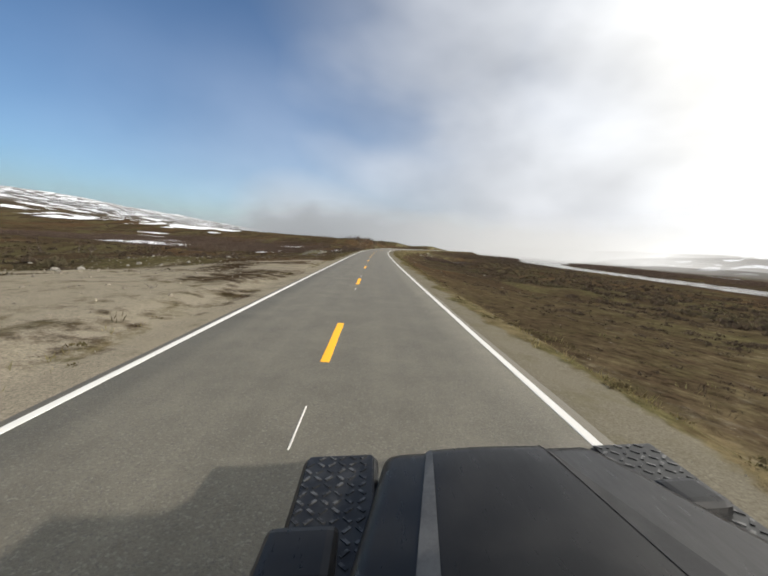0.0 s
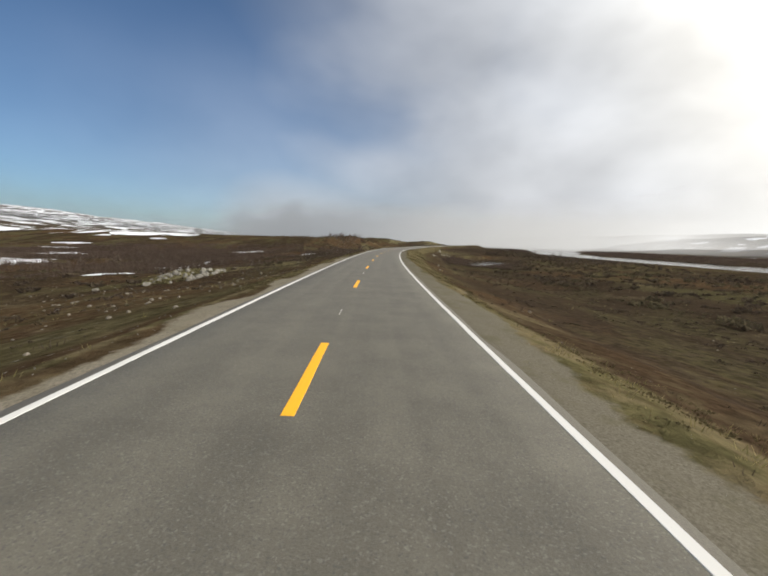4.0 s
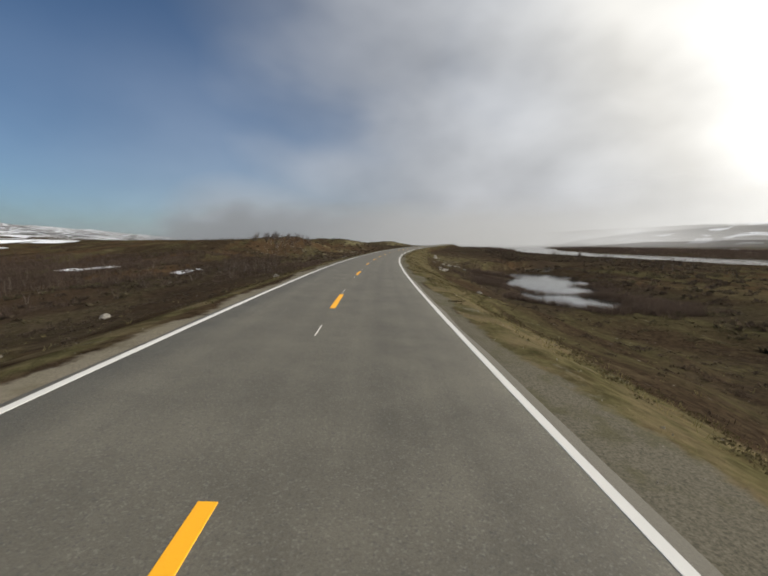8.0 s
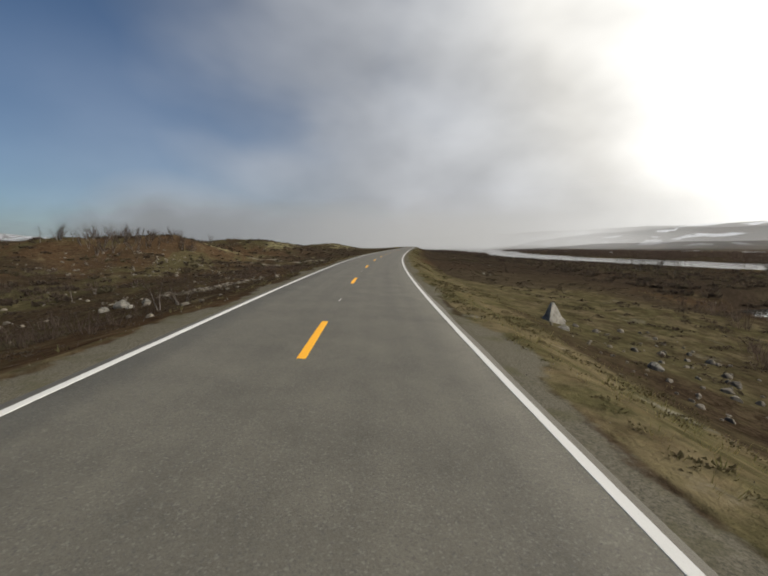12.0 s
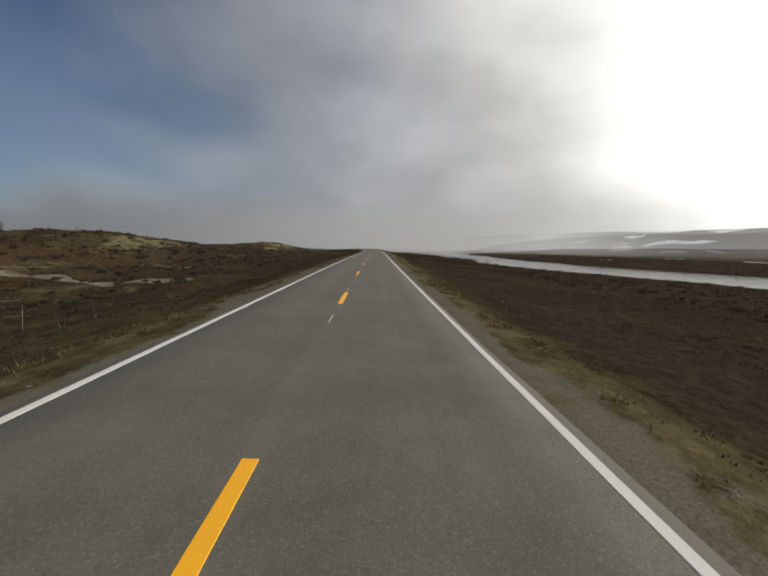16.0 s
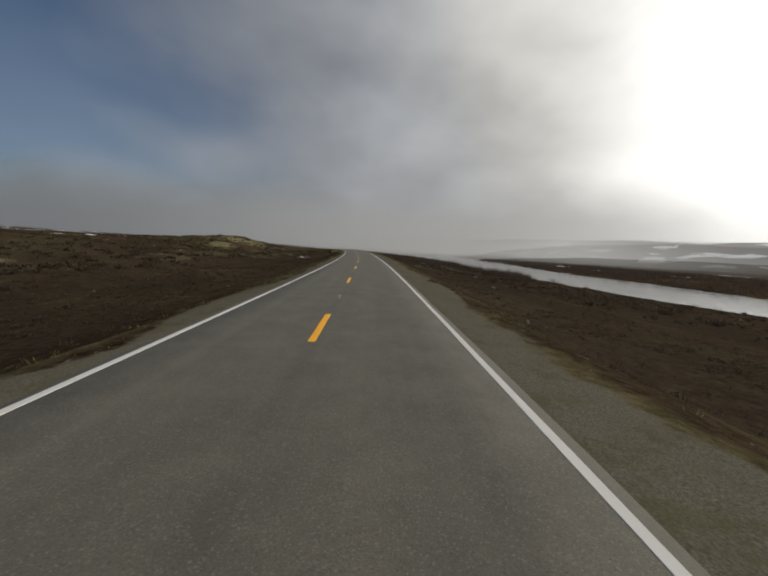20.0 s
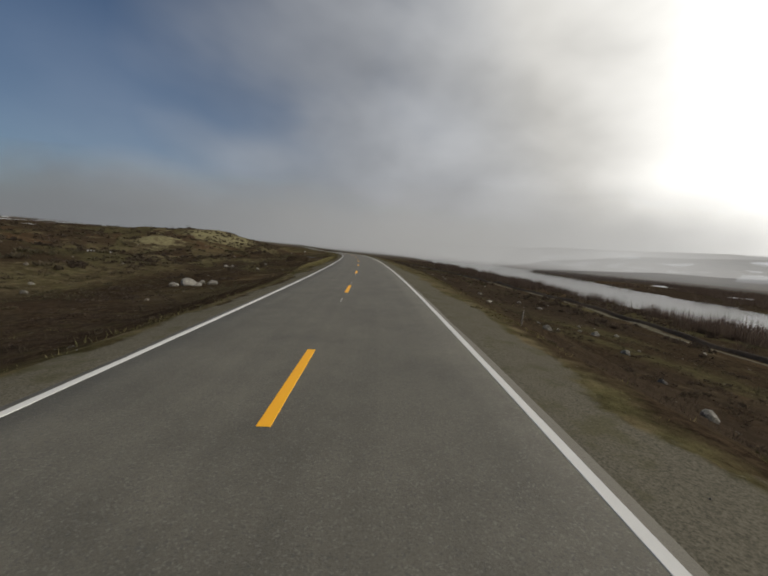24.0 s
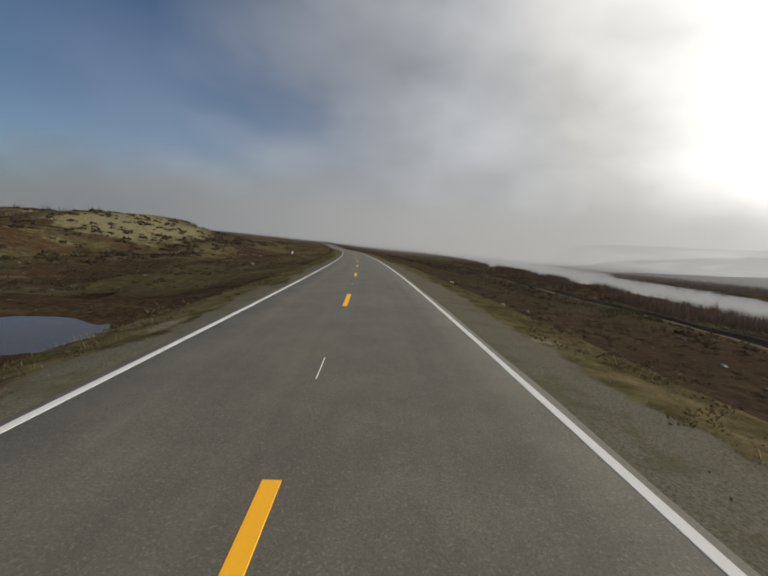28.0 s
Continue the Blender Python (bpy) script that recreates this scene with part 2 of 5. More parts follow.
dark = n.mix(n.step(small, 0.35, 0.75), (0.025, 0.0188, 0.0138), (0.060, 0.045, 0.032))
col = n.mix(n.math("MULTIPLY", n.step(n.math("ADD", n.attr("scrub"), ragged), 0.4, 0.65), 0.68), col, dark)
lichen = n.mix(n.step(tuft, 0.3, 0.7), (0.078, 0.069, 0.036), (0.235, 0.210, 0.115))
col = n.mix(n.step(n.math("ADD", n.attr("lichen"), n.math("MULTIPLY", n.math("SUBTRACT", n.noise(co, 0.22, 6.0, 0.75, 0.5), 0.5), 2.0)), 0.42, 0.80, 0.0, 0.9), col, lichen)
snowy = n.math("ADD", n.noise(n.stretch(co, 1.0, 0.6, 2.0), 0.021, 5.0, 0.56, 0.8), n.math("MULTIPLY", n.attr("snow"), 0.075))
col = n.mix(n.math("MULTIPLY", n.step(snowy, 0.578, 0.592), n.step(n.attr("snow"), 0.1, 0.25)), col, (0.80, 0.82, 0.85))
finish(n, col, 0.95, n.math("ADD", n.math("MULTIPLY", n.math("SUBTRACT", n.math("ADD", small, tuft), 1.0), n.math("SUBTRACT", 1.0, n.math("MULTIPLY", bare, 0.93))), n.math("MULTIPLY", dust, 0.05)), 0.7, 0.10, **{"Specular IOR Level": 0.0})


def plain(name, dark, light, scale, rough=0.9, bump=0.5, depth=0.02, **extra):
    m, n = material(name)
    co = coords(n)
    a, b = n.noise(co, scale, 5.0, 0.65), n.noise(co, scale * 7, 3.0, 0.6)
    rnd = n.add("ShaderNodeObjectInfo").outputs["Random"]
    col = n.mix(n.step(n.math("ADD", n.math("MULTIPLY", a, 0.7), n.math("MULTIPLY", b, 0.3)), 0.3, 0.7), dark, light)
    col = n.mix(n.math("MULTIPLY", rnd, 0.3), col, tuple(c * 0.6 for c in dark))
    finish(n, col, rough, n.math("ADD", a, n.math("MULTIPLY", b, 0.5)), bump, depth, **extra)
    return m


def islands(name, *colours, accent=None):
    """Small plants joined in one mesh: each one takes its own tone."""
    m, n = material(name)
    rnd = n.add("ShaderNodeNewGeometry").outputs["Random Per Island"]
    ramp = n.add("ShaderNodeValToRGB", {0: rnd})
    r = ramp.color_ramp
    r.elements[0].color, r.elements[1].color = (*colours[0], 1), (*colours[-1], 1)
    for i, c in enumerate(colours[1:-1]):
        r.elements.new((i + 1) / (len(colours) - 1)).color = (*c, 1)
    patch = n.noise(coords(n), 0.05, 3.0, 0.6)
    col = n.mix(n.step(patch, 0.4, 0.65, 0.0, 0.35), ramp.outputs[0], colours[0])
    if accent:
        col = n.mix(n.math("MULTIPLY", n.step(n.noise(n.stretch(coords(n), 1.0, 0.4, 1.0), 0.09, 4.0, 0.6, 0.5), 0.50, 0.62), 0.65), col, accent)
    thin = n.add("ShaderNodeMixShader", {0: 0.5, 1: n.add("ShaderNodeBsdfDiffuse", {"Color": col}).outputs[0], 2: n.add("ShaderNodeBsdfTranslucent", {"Color": col}).outputs[0]})
    n.add("ShaderNodeOutputMaterial", {0: thin.outputs[0]})      # thin leaves and stems let light through
    return m


rock_mat = plain("lichened_rock", (0.070, 0.064, 0.052), (0.215, 0.200, 0.165), 2.2, 0.85, 0.9, 0.05)
pale_rock = plain("pale_granite", (0.105, 0.096, 0.078), (0.315, 0.295, 0.25), 2.6, 0.8, 0.8, 0.04)
peat = plain("dark_peat", (0.020, 0.015, 0.012), (0.046, 0.035, 0.026), 1.6, 0.95, 0.8, 0.05)
snow_mat = plain("old_snow", (0.74, 0.76, 0.79), (0.86, 0.87, 0.88), 0.8, 0.6, 0.5, 0.04)
bark = plain("birch_bark", (0.07, 0.052, 0.040), (0.25, 0.22, 0.19), 5.0, 0.85, 0.3, 0.01)
heather = islands("dwarf_shrub_heath", (0.044, 0.034, 0.026), (0.065, 0.050, 0.038), (0.087, 0.065, 0.046), (0.084, 0.069, 0.047), accent=(0.100, 0.088, 0.050))
moss_mat = islands("moss_hummocks", (0.08, 0.074, 0.034), (0.14, 0.125, 0.058), (0.20, 0.18, 0.09))
grass_mat = islands("verge_grass", (0.14, 0.12, 0.05), (0.22, 0.18, 0.085), (0.15, 0.145, 0.055), (0.32, 0.26, 0.14))
tuft_mat = islands("verge_tufts", (0.066, 0.057, 0.029), (0.118, 0.100, 0.050), (0.062, 0.046, 0.027), (0.150, 0.124, 0.066))
brush = islands("bare_brushwood", (0.052, 0.038, 0.030), (0.088, 0.064, 0.049), (0.135, 0.104, 0.082))
pebble_mat = islands("pebbles", (0.12, 0.11, 0.095), (0.22, 0.205, 0.175), (0.34, 0.32, 0.285))

rubble_mat, n = material("loose_rubble")
tone = n.add("ShaderNodeNewGeometry").outputs["Random Per Island"]
speckle = n.noise(coords(n), 9.0, 4.0, 0.7)
col = n.mix(n.math("ADD", n.math("MULTIPLY", tone, 0.7), n.math("MULTIPLY", speckle, 0.4)), (0.052, 0.044, 0.033), (0.172, 0.148, 0.110))
finish(n, col, 0.85, speckle, 0.5, 0.02)

water_mat, n = material("still_water")
co = coords(n)
ripple = n.math("ADD", n.noise(n.stretch(co, 1, 1, 1), 0.9, 4.0, 0.6), n.math("MULTIPLY", n.noise(co, 0.12, 3.0, 0.5), 1.5))
finish(n, (0.030, 0.032, 0.030), 0.12, ripple, 0.22, 0.06, **{"IOR": 1.33})

mud_water, n = material("muddy_pool_water")
finish(n, (0.060, 0.052, 0.046), 0.14, n.noise(coords(n), 2.5, 3.0, 0.5), 0.12, 0.04, **{"IOR": 1.33, "Specular IOR Level": 0.3})

# ---- mesh helpers ----
def mesh_from(name, verts, faces, mats, smooth=False):
    """verts: (n, 3) array; faces: (m, 3 or 4) array of one size."""
    verts, faces = np.asarray(verts, np.float32), np.asarray(faces, np.int32)
    me = bpy.data.meshes.new(name)
    me.vertices.add(len(verts))
    me.vertices.foreach_set("co", verts.ravel())
    k = faces.shape[1]
    me.loops.add(faces.size)
    me.loops.foreach_set("vertex_index", faces.ravel())
    me.polygons.add(len(faces))
    me.polygons.foreach_set("loop_start", np.arange(0, faces.size, k, dtype=np.int32))
    me.polygons.foreach_set("use_smooth", np.full(len(faces), bool(smooth)))
    me.update(calc_edges=True)
    for m in mats:
        me.materials.append(m)
    return me


def grid_faces(rows, cols):
    i = np.arange(rows - 1)[:, None] * cols + np.arange(cols - 1)[None, :]
    return np.stack([i, i + 1, i + cols + 1, i + cols], -1).reshape(-1, 4)


def attach(me, name, values):
    a = me.attributes.new(name, "FLOAT", "POINT")
    a.data.foreach_set("value", np.asarray(values, np.float32).ravel())


def bm_object(name, bm, mat, parent=None, label="", smooth=False):
    me = bpy.data.meshes.new(name)
    bm.to_mesh(me)
    bm.free()
    me.materials.append(mat)
    if smooth:
        for f in me.polygons:
            f.use_smooth = True
    ob = new(name, me)
    if parent:
        ob.parent = parent
    if label:
        tagged(ob, label)
    return ob


def part(name, bm, mat, parent, label="", smooth=False):
    return bm_object(name, bm, mat, parent, label, smooth)


_rng = np.random.default_rng(7)
_table = _rng.random((256, 256))


def lumps(x, y, size):
    """Smooth value noise in -1..1 with cells of that size."""
    u, v = np.asarray(x, float) / size, np.asarray(y, float) / size
    i, j = np.floor(u).astype(int), np.floor(v).astype(int)
    f, g = u - i, v - j
    f, g = f * f * (3 - 2 * f), g * g * (3 - 2 * g)
    a = lambda p, q: _table[(i + p) % 256, (j + q) % 256]
    return 2 * ((a(0, 0) * (1 - f) + a(1, 0) * f) * (1 - g) + (a(0, 1) * (1 - f) + a(1, 1) * f) * g) - 1


def smooth01(v):
    v = np.clip(v, 0, 1)
    return v * v * (3 - 2 * v)


# ---- the land ----
WATER = -6.3
OFF_R = [5, 12, 25, 45, 80, 120, 200]
S_R = [-60, 0, 60, 130, 200, 240, 270, 290, 340, 420, 480, 560, 640, 720, 850]
LAND_R = [[0, -1, -2, -3.2, -5, -5.8, -6], [-.3, -1, -1.8, -3, -5, -5.8, -6], [-.5, -2, -3.3, -3.9, -5.1, -5.9, -6],
          [-1, -3, -4.5, -4.5, -5.1, -5.8, -6], [-1.5, -4.5, -5.9, -5.6, -5.6, -5.9, -6], [-1.5, -4.6, -5.8, -5.6, -5.6, -5.9, -6],
          [-1, -3.2, -5.6, -5.6, -5.6, -5.9, -6], [-.8, -2.1, -3.3, -5, -5.5, -5.9, -6], [-.6, -1.3, -2.2, -3.4, -5.2, -5.95, -6],
          [0, -1.2, -2.4, -4.0, -5.7, -6.0, -6], [.3, -1.2, -2.6, -4.4, -6.0, -6.0, -6], [.6, -1.3, -2.8, -4.4, -6.0, -6.0, -6],
          [.8, -1.2, -2.6, -3.8, -5.9, -6.0, -6], [.6, -1.2, -2.6, -3.8, -5.8, -6, -6], [-.5, -1.5, -3, -4.2, -5.6, -6, -6]]
OFF_L = [5, 12, 25, 45, 65, 90, 130, 220]
S_L = [-60, 0, 45, 90, 140, 200, 250, 290, 330, 365, 400, 440, 480, 520, 580, 640, 690, 740, 800, 860]
LAND_L = [[0, -.3, -1.5, -4, -5.5, -6.5, -7, -8], [0, -.2, -1.3, -4, -5.5, -6.5, -7.5, -8.5], [-.2, -.8, -2.4, -5, -6.2, -7, -8, -9],
          [-.5, -1.8, -3.9, -6, -6.7, -7.2, -8, -9], [-.8, -2.3, -4.2, -6, -6.8, -7.6, -8.6, -10], [-.8, -2.6, -5, -7.3, -8, -8.6, -9, -10.5],
          [-.5, -2.2, -3.6, -5.6, -7.2, -8.2, -8.8, -10], [-.5, -2.1, -4.1, -4.6, -5, -6, -7.5, -9], [-.5, -2.1, -4, -4.6, -4, -2.2, -3, -6],
          [-.4, -2.1, -4.4, -5, -2.3, 4.4, 2.5, -2], [-.2, -2.3, -5, -6.1, -4.4, 6.4, 4, 1], [0, -1.6, -3.6, -3.6, -3.2, 0, 5, 3.5],
          [.1, -1.4, -2.8, -2.2, .5, 5.6, 5.5, 4.5], [.2, -1.3, -2, -1.4, .3, 3, 4, 4.5], [.4, -1, -2.3, -1.6, -.8, .2, .8, 1],
          [.6, -.8, -2.4, -3.3, -3.2, -1.5, -.6, .4], [.4, -.8, -2, -2, 1.4, .5, .2, .4], [0, -1.2, -2, 1.6, 6.4, 4, 1, 1],
          [-.8, -1.4, -2, -1.4, -.2, 1, .8, .4], [-1.6, -2, -2.2, -2.2, -1.6, -1, -.8, -.4]]
SHORE_Y = [-450, -100, 200, 300, 380, 430, 480, 550, 610, 680, 780, 860, 1000, 1400]
SHORE_NEAR = [205, 168, 178, 180, 188, 194, 199, 221, 242, 276, 315, 325, 400, 520]
SHORE_FAR = [262, 226, 240, 248, 256, 262, 272, 296, 321, 368, 432, 464, 610, 800]
POND = [(44, 221, 7.0, 9.0), (51, 235, 7.5, 9.0), (57, 246, 10.0, 7.0), (63, 261, 8.0, 9.5), (76, 277, 7.0, 7.0), (94, 286, 13.0, 4.5)]   # x, y, half axes
PUDDLE = (146.9, 604.7, 2.5, 2.5, -0.06)                                    # a small pool beside the verge


def table(s, e, rows, ss, es):
    s, e = np.clip(s, ss[0], ss[-1]), np.clip(e, es[0], es[-1])
    rows = np.asarray(rows, float)
    i = np.clip(np.searchsorted(ss, s, side="right") - 1, 0, len(ss) - 2)
    j = np.clip(np.searchsorted(es, e, side="right") - 1, 0, len(es) - 2)
    ss, es = np.asarray(ss, float), np.asarray(es, float)
    f, g = smooth01((s - ss[i]) / (ss[i + 1] - ss[i])), (e - es[j]) / (es[j + 1] - es[j])
    return (rows[i, j] * (1 - f) + rows[i + 1, j] * f) * (1 - g) + (rows[i, j + 1] * (1 - f) + rows[i + 1, j + 1] * f) * g


def pond_depth(x, y):
    near = 0
    for px, py, a, b in POND:
        near = near + np.exp(-5 * np.minimum(np.hypot((x - px) / a, (y - py) / b) - 1, 9))
    return -np.log(near) / 5 + .06 + 0.2 * lumps(x, y, 5.0) + .08 * lumps(x, y, 1.9)


def land(s, o, x, y):
    """Height of the ground, which passes just under the road."""
    s, o = np.asarray(s, float), np.asarray(o, float)
    e = np.abs(o)
    right = o > 0
    field = np.where(right, table(s, e, LAND_R, S_R, OFF_R), table(s, e, LAND_L, S_L, OFF_L))
    field = field + lumps(x, y, 14) * np.clip((e - 6) / 40, 0, .45) * np.where(right & (e > 50), .25, 1) + lumps(x + 50, y, 5.5) * np.clip((e - 5) / 30, 0, .16)
    field = field + lumps(x, y + 90, 46) * np.clip((e - 30) / 60, 0, 1) * np.where(right, .12, .55)
    field = field + np.where(right, 0, (lumps(x + 31, y, 9) * .6 + lumps(x, y + 17, 4.2) * .26 + (lumps(x + 7, y + 5, 24) * .8 + lumps(x + 3, y, 11) * .35) * smooth01((s - 380) / 40) * smooth01((e - 34) / 20)) * np.clip((e - 12) / 22, 0, 1) * np.clip((200 - e) / 60, 0, 1))
    # far ground
    up_l = 152 * np.clip((-x * math.cos(radians(9)) - y * math.sin(radians(9)) - 330) / 1450, 0, 1) ** 1.1
    up_l = up_l * (1 + .16 * lumps(x, y, 420) + .07 * lumps(x, y, 130)) + 2.5 * np.clip((e - 200) / 300, 0, 1) * lumps(x, y, 90)
    up_r = 540 * smooth01((x + 0.12 * (y - 300) - 680) / 1000) * (1 + .14 * lumps(x, y, 380) + .05 * lumps(x, y, 120))
    ahead = 4 * smooth01((y - 900) / 1000) * smooth01((420 - x) / 500)
    field = field + np.where(right, up_r, up_l + ahead) * np.clip((e - 150) / 250, 0, 1) + np.where(right, ahead, 0)
    field = field + 1.9 * np.exp(-((s - 133) / 3.5) ** 2 - ((o + 25) / 4.5) ** 2)        # rubble mound
    # river bed and ponds
    near, far = np.interp(y, SHORE_Y, SHORE_NEAR), np.interp(y, SHORE_Y, SHORE_FAR)
    jag = 5 * lumps(x, y, 24) + 2 * lumps(x, y, 7)
    inside = np.minimum(x - near + jag, far - x + jag)
    field = field + np.where(right & (e > 100), 1.8 * smooth01((x - far - 4) / 70), 0)
    inside = np.where((y > -420) & (y < 1500) & right, inside, -50)
    field = np.where(right & (e > 40), np.minimum(field, WATER + .3 - np.clip(inside, -9, 12) * .09 + np.where(inside < -6, 50, 0)), field)
    d = pond_depth(x, y)
    field = np.where(right & (e > 12) & (d < .5), np.minimum(field, WATER - .35 + np.clip(d, -.8, .5) * 2.4), field)
    q = np.hypot((x - PUDDLE[0]) / PUDDLE[2], (y - PUDDLE[1]) / PUDDLE[3]) + .28 * lumps(x, y, 1.4) + .12 * lumps(x, y, .5)
    field = np.where(q < 3, np.maximum(field, PUDDLE[4] + .12 * smooth01((3 - q) / 1.5)), field)
    field = np.where(q < 1.5, np.minimum(field, PUDDLE[4] - .22 + .25 * q), field)
    # the road's own bed, verge and slopes
    _, _, zr, _ = road_at(s)
    brim = np.where(right, np.interp(s, [400, 430, 540, 565], [4.7, 5.5, 5.5, 6.6]), 4.2)
    lift = zr - bank_at(s) * np.clip(o, -4.7, 4.9) - np.where(e < 3.25, .06, .012 + np.clip((e - 3.3) * .07, 0, .25))
    run = np.maximum(e - brim, 0)
    wave = 1 + .25 * lumps(x, y, 6)
    out = np.clip(field, lift - np.where(right, run * .36, np.minimum(run, 1.9) * .19 + np.maximum(run - 1.9, 0) * .48) * wave, lift + run * .20)
    out = np.where(e < brim, lift, out)
    return out + np.where(e > 3.6, .035 * lumps(x, y, 1.3) * np.clip((e - 3.6) / 1.5, 0, 1), 0)


FIX = np.array([math.cos(radians(12)), -math.sin(radians(12))])     # sideways, far from the road


def plan_xy(s, o):
    """Plan position: square to the road near it, along one fixed direction beyond 150 m."""
    x, y, _, th = road_at(s)
    near = np.clip(o, -150, 150)
    return x + near * np.cos(th) + (o - near) * FIX[0], y - near * np.sin(th) + (o - near) * FIX[1]


def ground_at(s, o):
    x, y = plan_xy(s, o)
    return np.stack([x, y, land(s, o, x, y)], -1)


def verge_edge(s):
    """How far out the grass of the right-hand verge reaches."""
    return np.interp(s, [0, 60, 110, 200, 290, 330, 420, 440, 540, 570, 700], [6.4, 6.6, 8.0, 9.4, 9.0, 6.9, 6.6, 6.0, 6.0, 7.0, 7.0])


def track_at(s):
    """The middle of the old track across the river meadow."""
    return 46 + .05 * (s - 600) + 1.2 * np.sin((s - 560) / 60)


def left_edge(s):
    """The same for the other verge."""
    return np.interp(s, [0, 320, 340, 420, 445, 545, 565], [5.0, 5.0, 5.5, 5.4, 4.7, 4.8, 6.7])


side = np.concatenate([[0, 2.5, 3.3], np.arange(3.5, 12, .35), np.arange(12, 40, 1.1), np.arange(40, 104, 2.0), np.arange(104, 150, 4.5), np.geomspace(150, 3600, 42)])
offsets = np.concatenate([-side[:0:-1], side])
steps = np.concatenate([-np.geomspace(3000, 60, 24), np.arange(-50, 0, 2), np.arange(0, 740, 1.0), np.arange(740, 1000, 3), 1000 * (1.035 ** np.arange(0, 44))])
S, O = np.meshgrid(steps, offsets, indexing="ij")
G = ground_at(S, O)
me = mesh_from("ground", G.reshape(-1, 3), grid_faces(*S.shape)[:, ::-1], [tundra], smooth=True)
E_ = np.abs(O)
grassy = np.where(O > 0, smooth01((E_ - 3.4) / .6) * smooth01((verge_edge(S) + 1.2 * lumps(S, O, 22) - E_) / 2.2), smooth01((E_ - 3.7) / .5) * smooth01((left_edge(S) + .5 * lumps(S, O, 18) - E_) / 1.0))
grassy = np.maximum(grassy, .98 * (O < -9) * smooth01((S - 140) / 12) * smooth01((228 - S) / 16) * smooth01(1.3 - np.abs(O + 30) / 5.5))
grassy = np.maximum(grassy, .8 * smooth01(1.2 - np.hypot((S - 700) / 40, (O + 34) / 8)))
grassy = np.maximum(grassy, .85 * smooth01(1.3 - np.hypot((S - 735) / 24, (O + 56) / 18)))
grassy = np.maximum(grassy, .40 * (O > 0) * smooth01((75 + 8 * lumps(S, O, 12) - S) / 25) * smooth01((80 - O) / 25))
grassy = np.maximum(grassy, .40 * (O > 0) * smooth01((S - 545) / 12) * smooth01((O - 4) / 1) * smooth01((9.5 + lumps(S, O, 12) - O) / 2))
grassy = np.maximum(grassy, .42 * (O < 0) * smooth01((S - 555) / 12) * smooth01((6.6 + .8 * lumps(S, O, 12) - E_) / .8))
grassy = np.maximum(grassy, .5 * (O > 0) * smooth01(1.3 - np.hypot((S - 440) / 46, (O - 44) / 13)))
grassy = np.maximum(grassy, .5 * (O > 0) * smooth01(1.3 - np.hypot((S - 232) / 28, (O - 56) / 13)))
grassy = np.maximum(grassy, .58 * (O > 0) * smooth01(1.35 - np.hypot((S - 300) / 34, (O - 18) / 16)))
grassy = np.maximum(grassy, .6 * smooth01(1.2 - np.hypot((S - 612) / 50, (O + 31) / 3)))
grassy = np.maximum(grassy, .75 * smooth01(1.3 - np.hypot((S - 547) / 9, (O + 45) / 4)))
wide_r = np.interp(S, [0, 40, 70, 120, 160, 210, 290, 400, 430, 520, 560, 700], [4.3, 4.3, 4.3, 4.7, 4.4, 4.0, 4.0, 4.0, 5.2, 5.1, 4.8, 5.0])
wide_l = np.interp(S, [0, 60, 420, 450, 560, 590, 700], [4.4, 4.0, 3.9, 4.4, 4.2, 4.1, 4.5])
gravelly = smooth01((np.where(O > 0, wide_r, wide_l) + .3 * lumps(S, O, 9) + .5 * lumps(S, O, 2.1) - E_ + .5) / 1.5)
flat_l = np.where(O < 0, smooth01((S + 30) / 10) * smooth01((41 + 4 * lumps(S, O, 7) - S) / 6) * smooth01((26 - E_) / 6), 0)
path = smooth01(1.5 - np.abs(S - 419 + .12 * (O + 40)) / 1.9) * smooth01((O + 74) / 6) * smooth01((-30 - O) / 3)
sandy = np.maximum(smooth01((flat_l - .1) / .3), path)
sandy = np.maximum(sandy, np.where(O < 0, .8 * smooth01((230 - S) / 60), .3 * smooth01((140 - S) / 80)))
gravelly = np.maximum(gravelly, np.where(O < 0, smooth01((S + 30) / 10) * smooth01((41 + 4 * lumps(S, O, 7) - S) / 6) * smooth01((26 - E_) / 6), 0) * (.62 + .3 * lumps(S, O, 3.2) + .2 * lumps(S, O, 9)))
gravelly = np.maximum(gravelly, 1.25 * path)
gravelly = np.maximum(gravelly, .74 * smooth01(1.4 - np.abs(O - track_at(S) + 2.5) / 1.4) * smooth01((S - 556) / 6))
gravelly = np.maximum(gravelly, .85 * smooth01(1.3 - np.hypot((S - 309) / 11, (O + 20.5) / 2.6)))
grassy = np.maximum(grassy, .5 * (O < -8) * (O > -75) * smooth01((S - 530) / 15) * smooth01((lumps(S + 13, O * 2.4, 26) + .05) / .35))
snowfall = np.clip((G[..., 2] + 1) / 95, 0, 1.1) ** .3 * np.where(O < 0, 1, .33) * smooth01((E_ - 250) / 60)
grassy = np.maximum(grassy, .36 * (O < -5) * (O > -60) * smooth01((S - 36) / 10) * smooth01((140 - S) / 20))
attach(me, "grass", grassy)
attach(me, "gravel", gravelly)
attach(me, "sand", sandy)
attach(me, "snow", snowfall)
SW, OW = S + 20 * lumps(S + 9, O, 27) + 6 * lumps(S, O, 9), O + 20 * lumps(S, O + 70, 31) + 6 * lumps(S + 40, O, 10)      # uneven limits
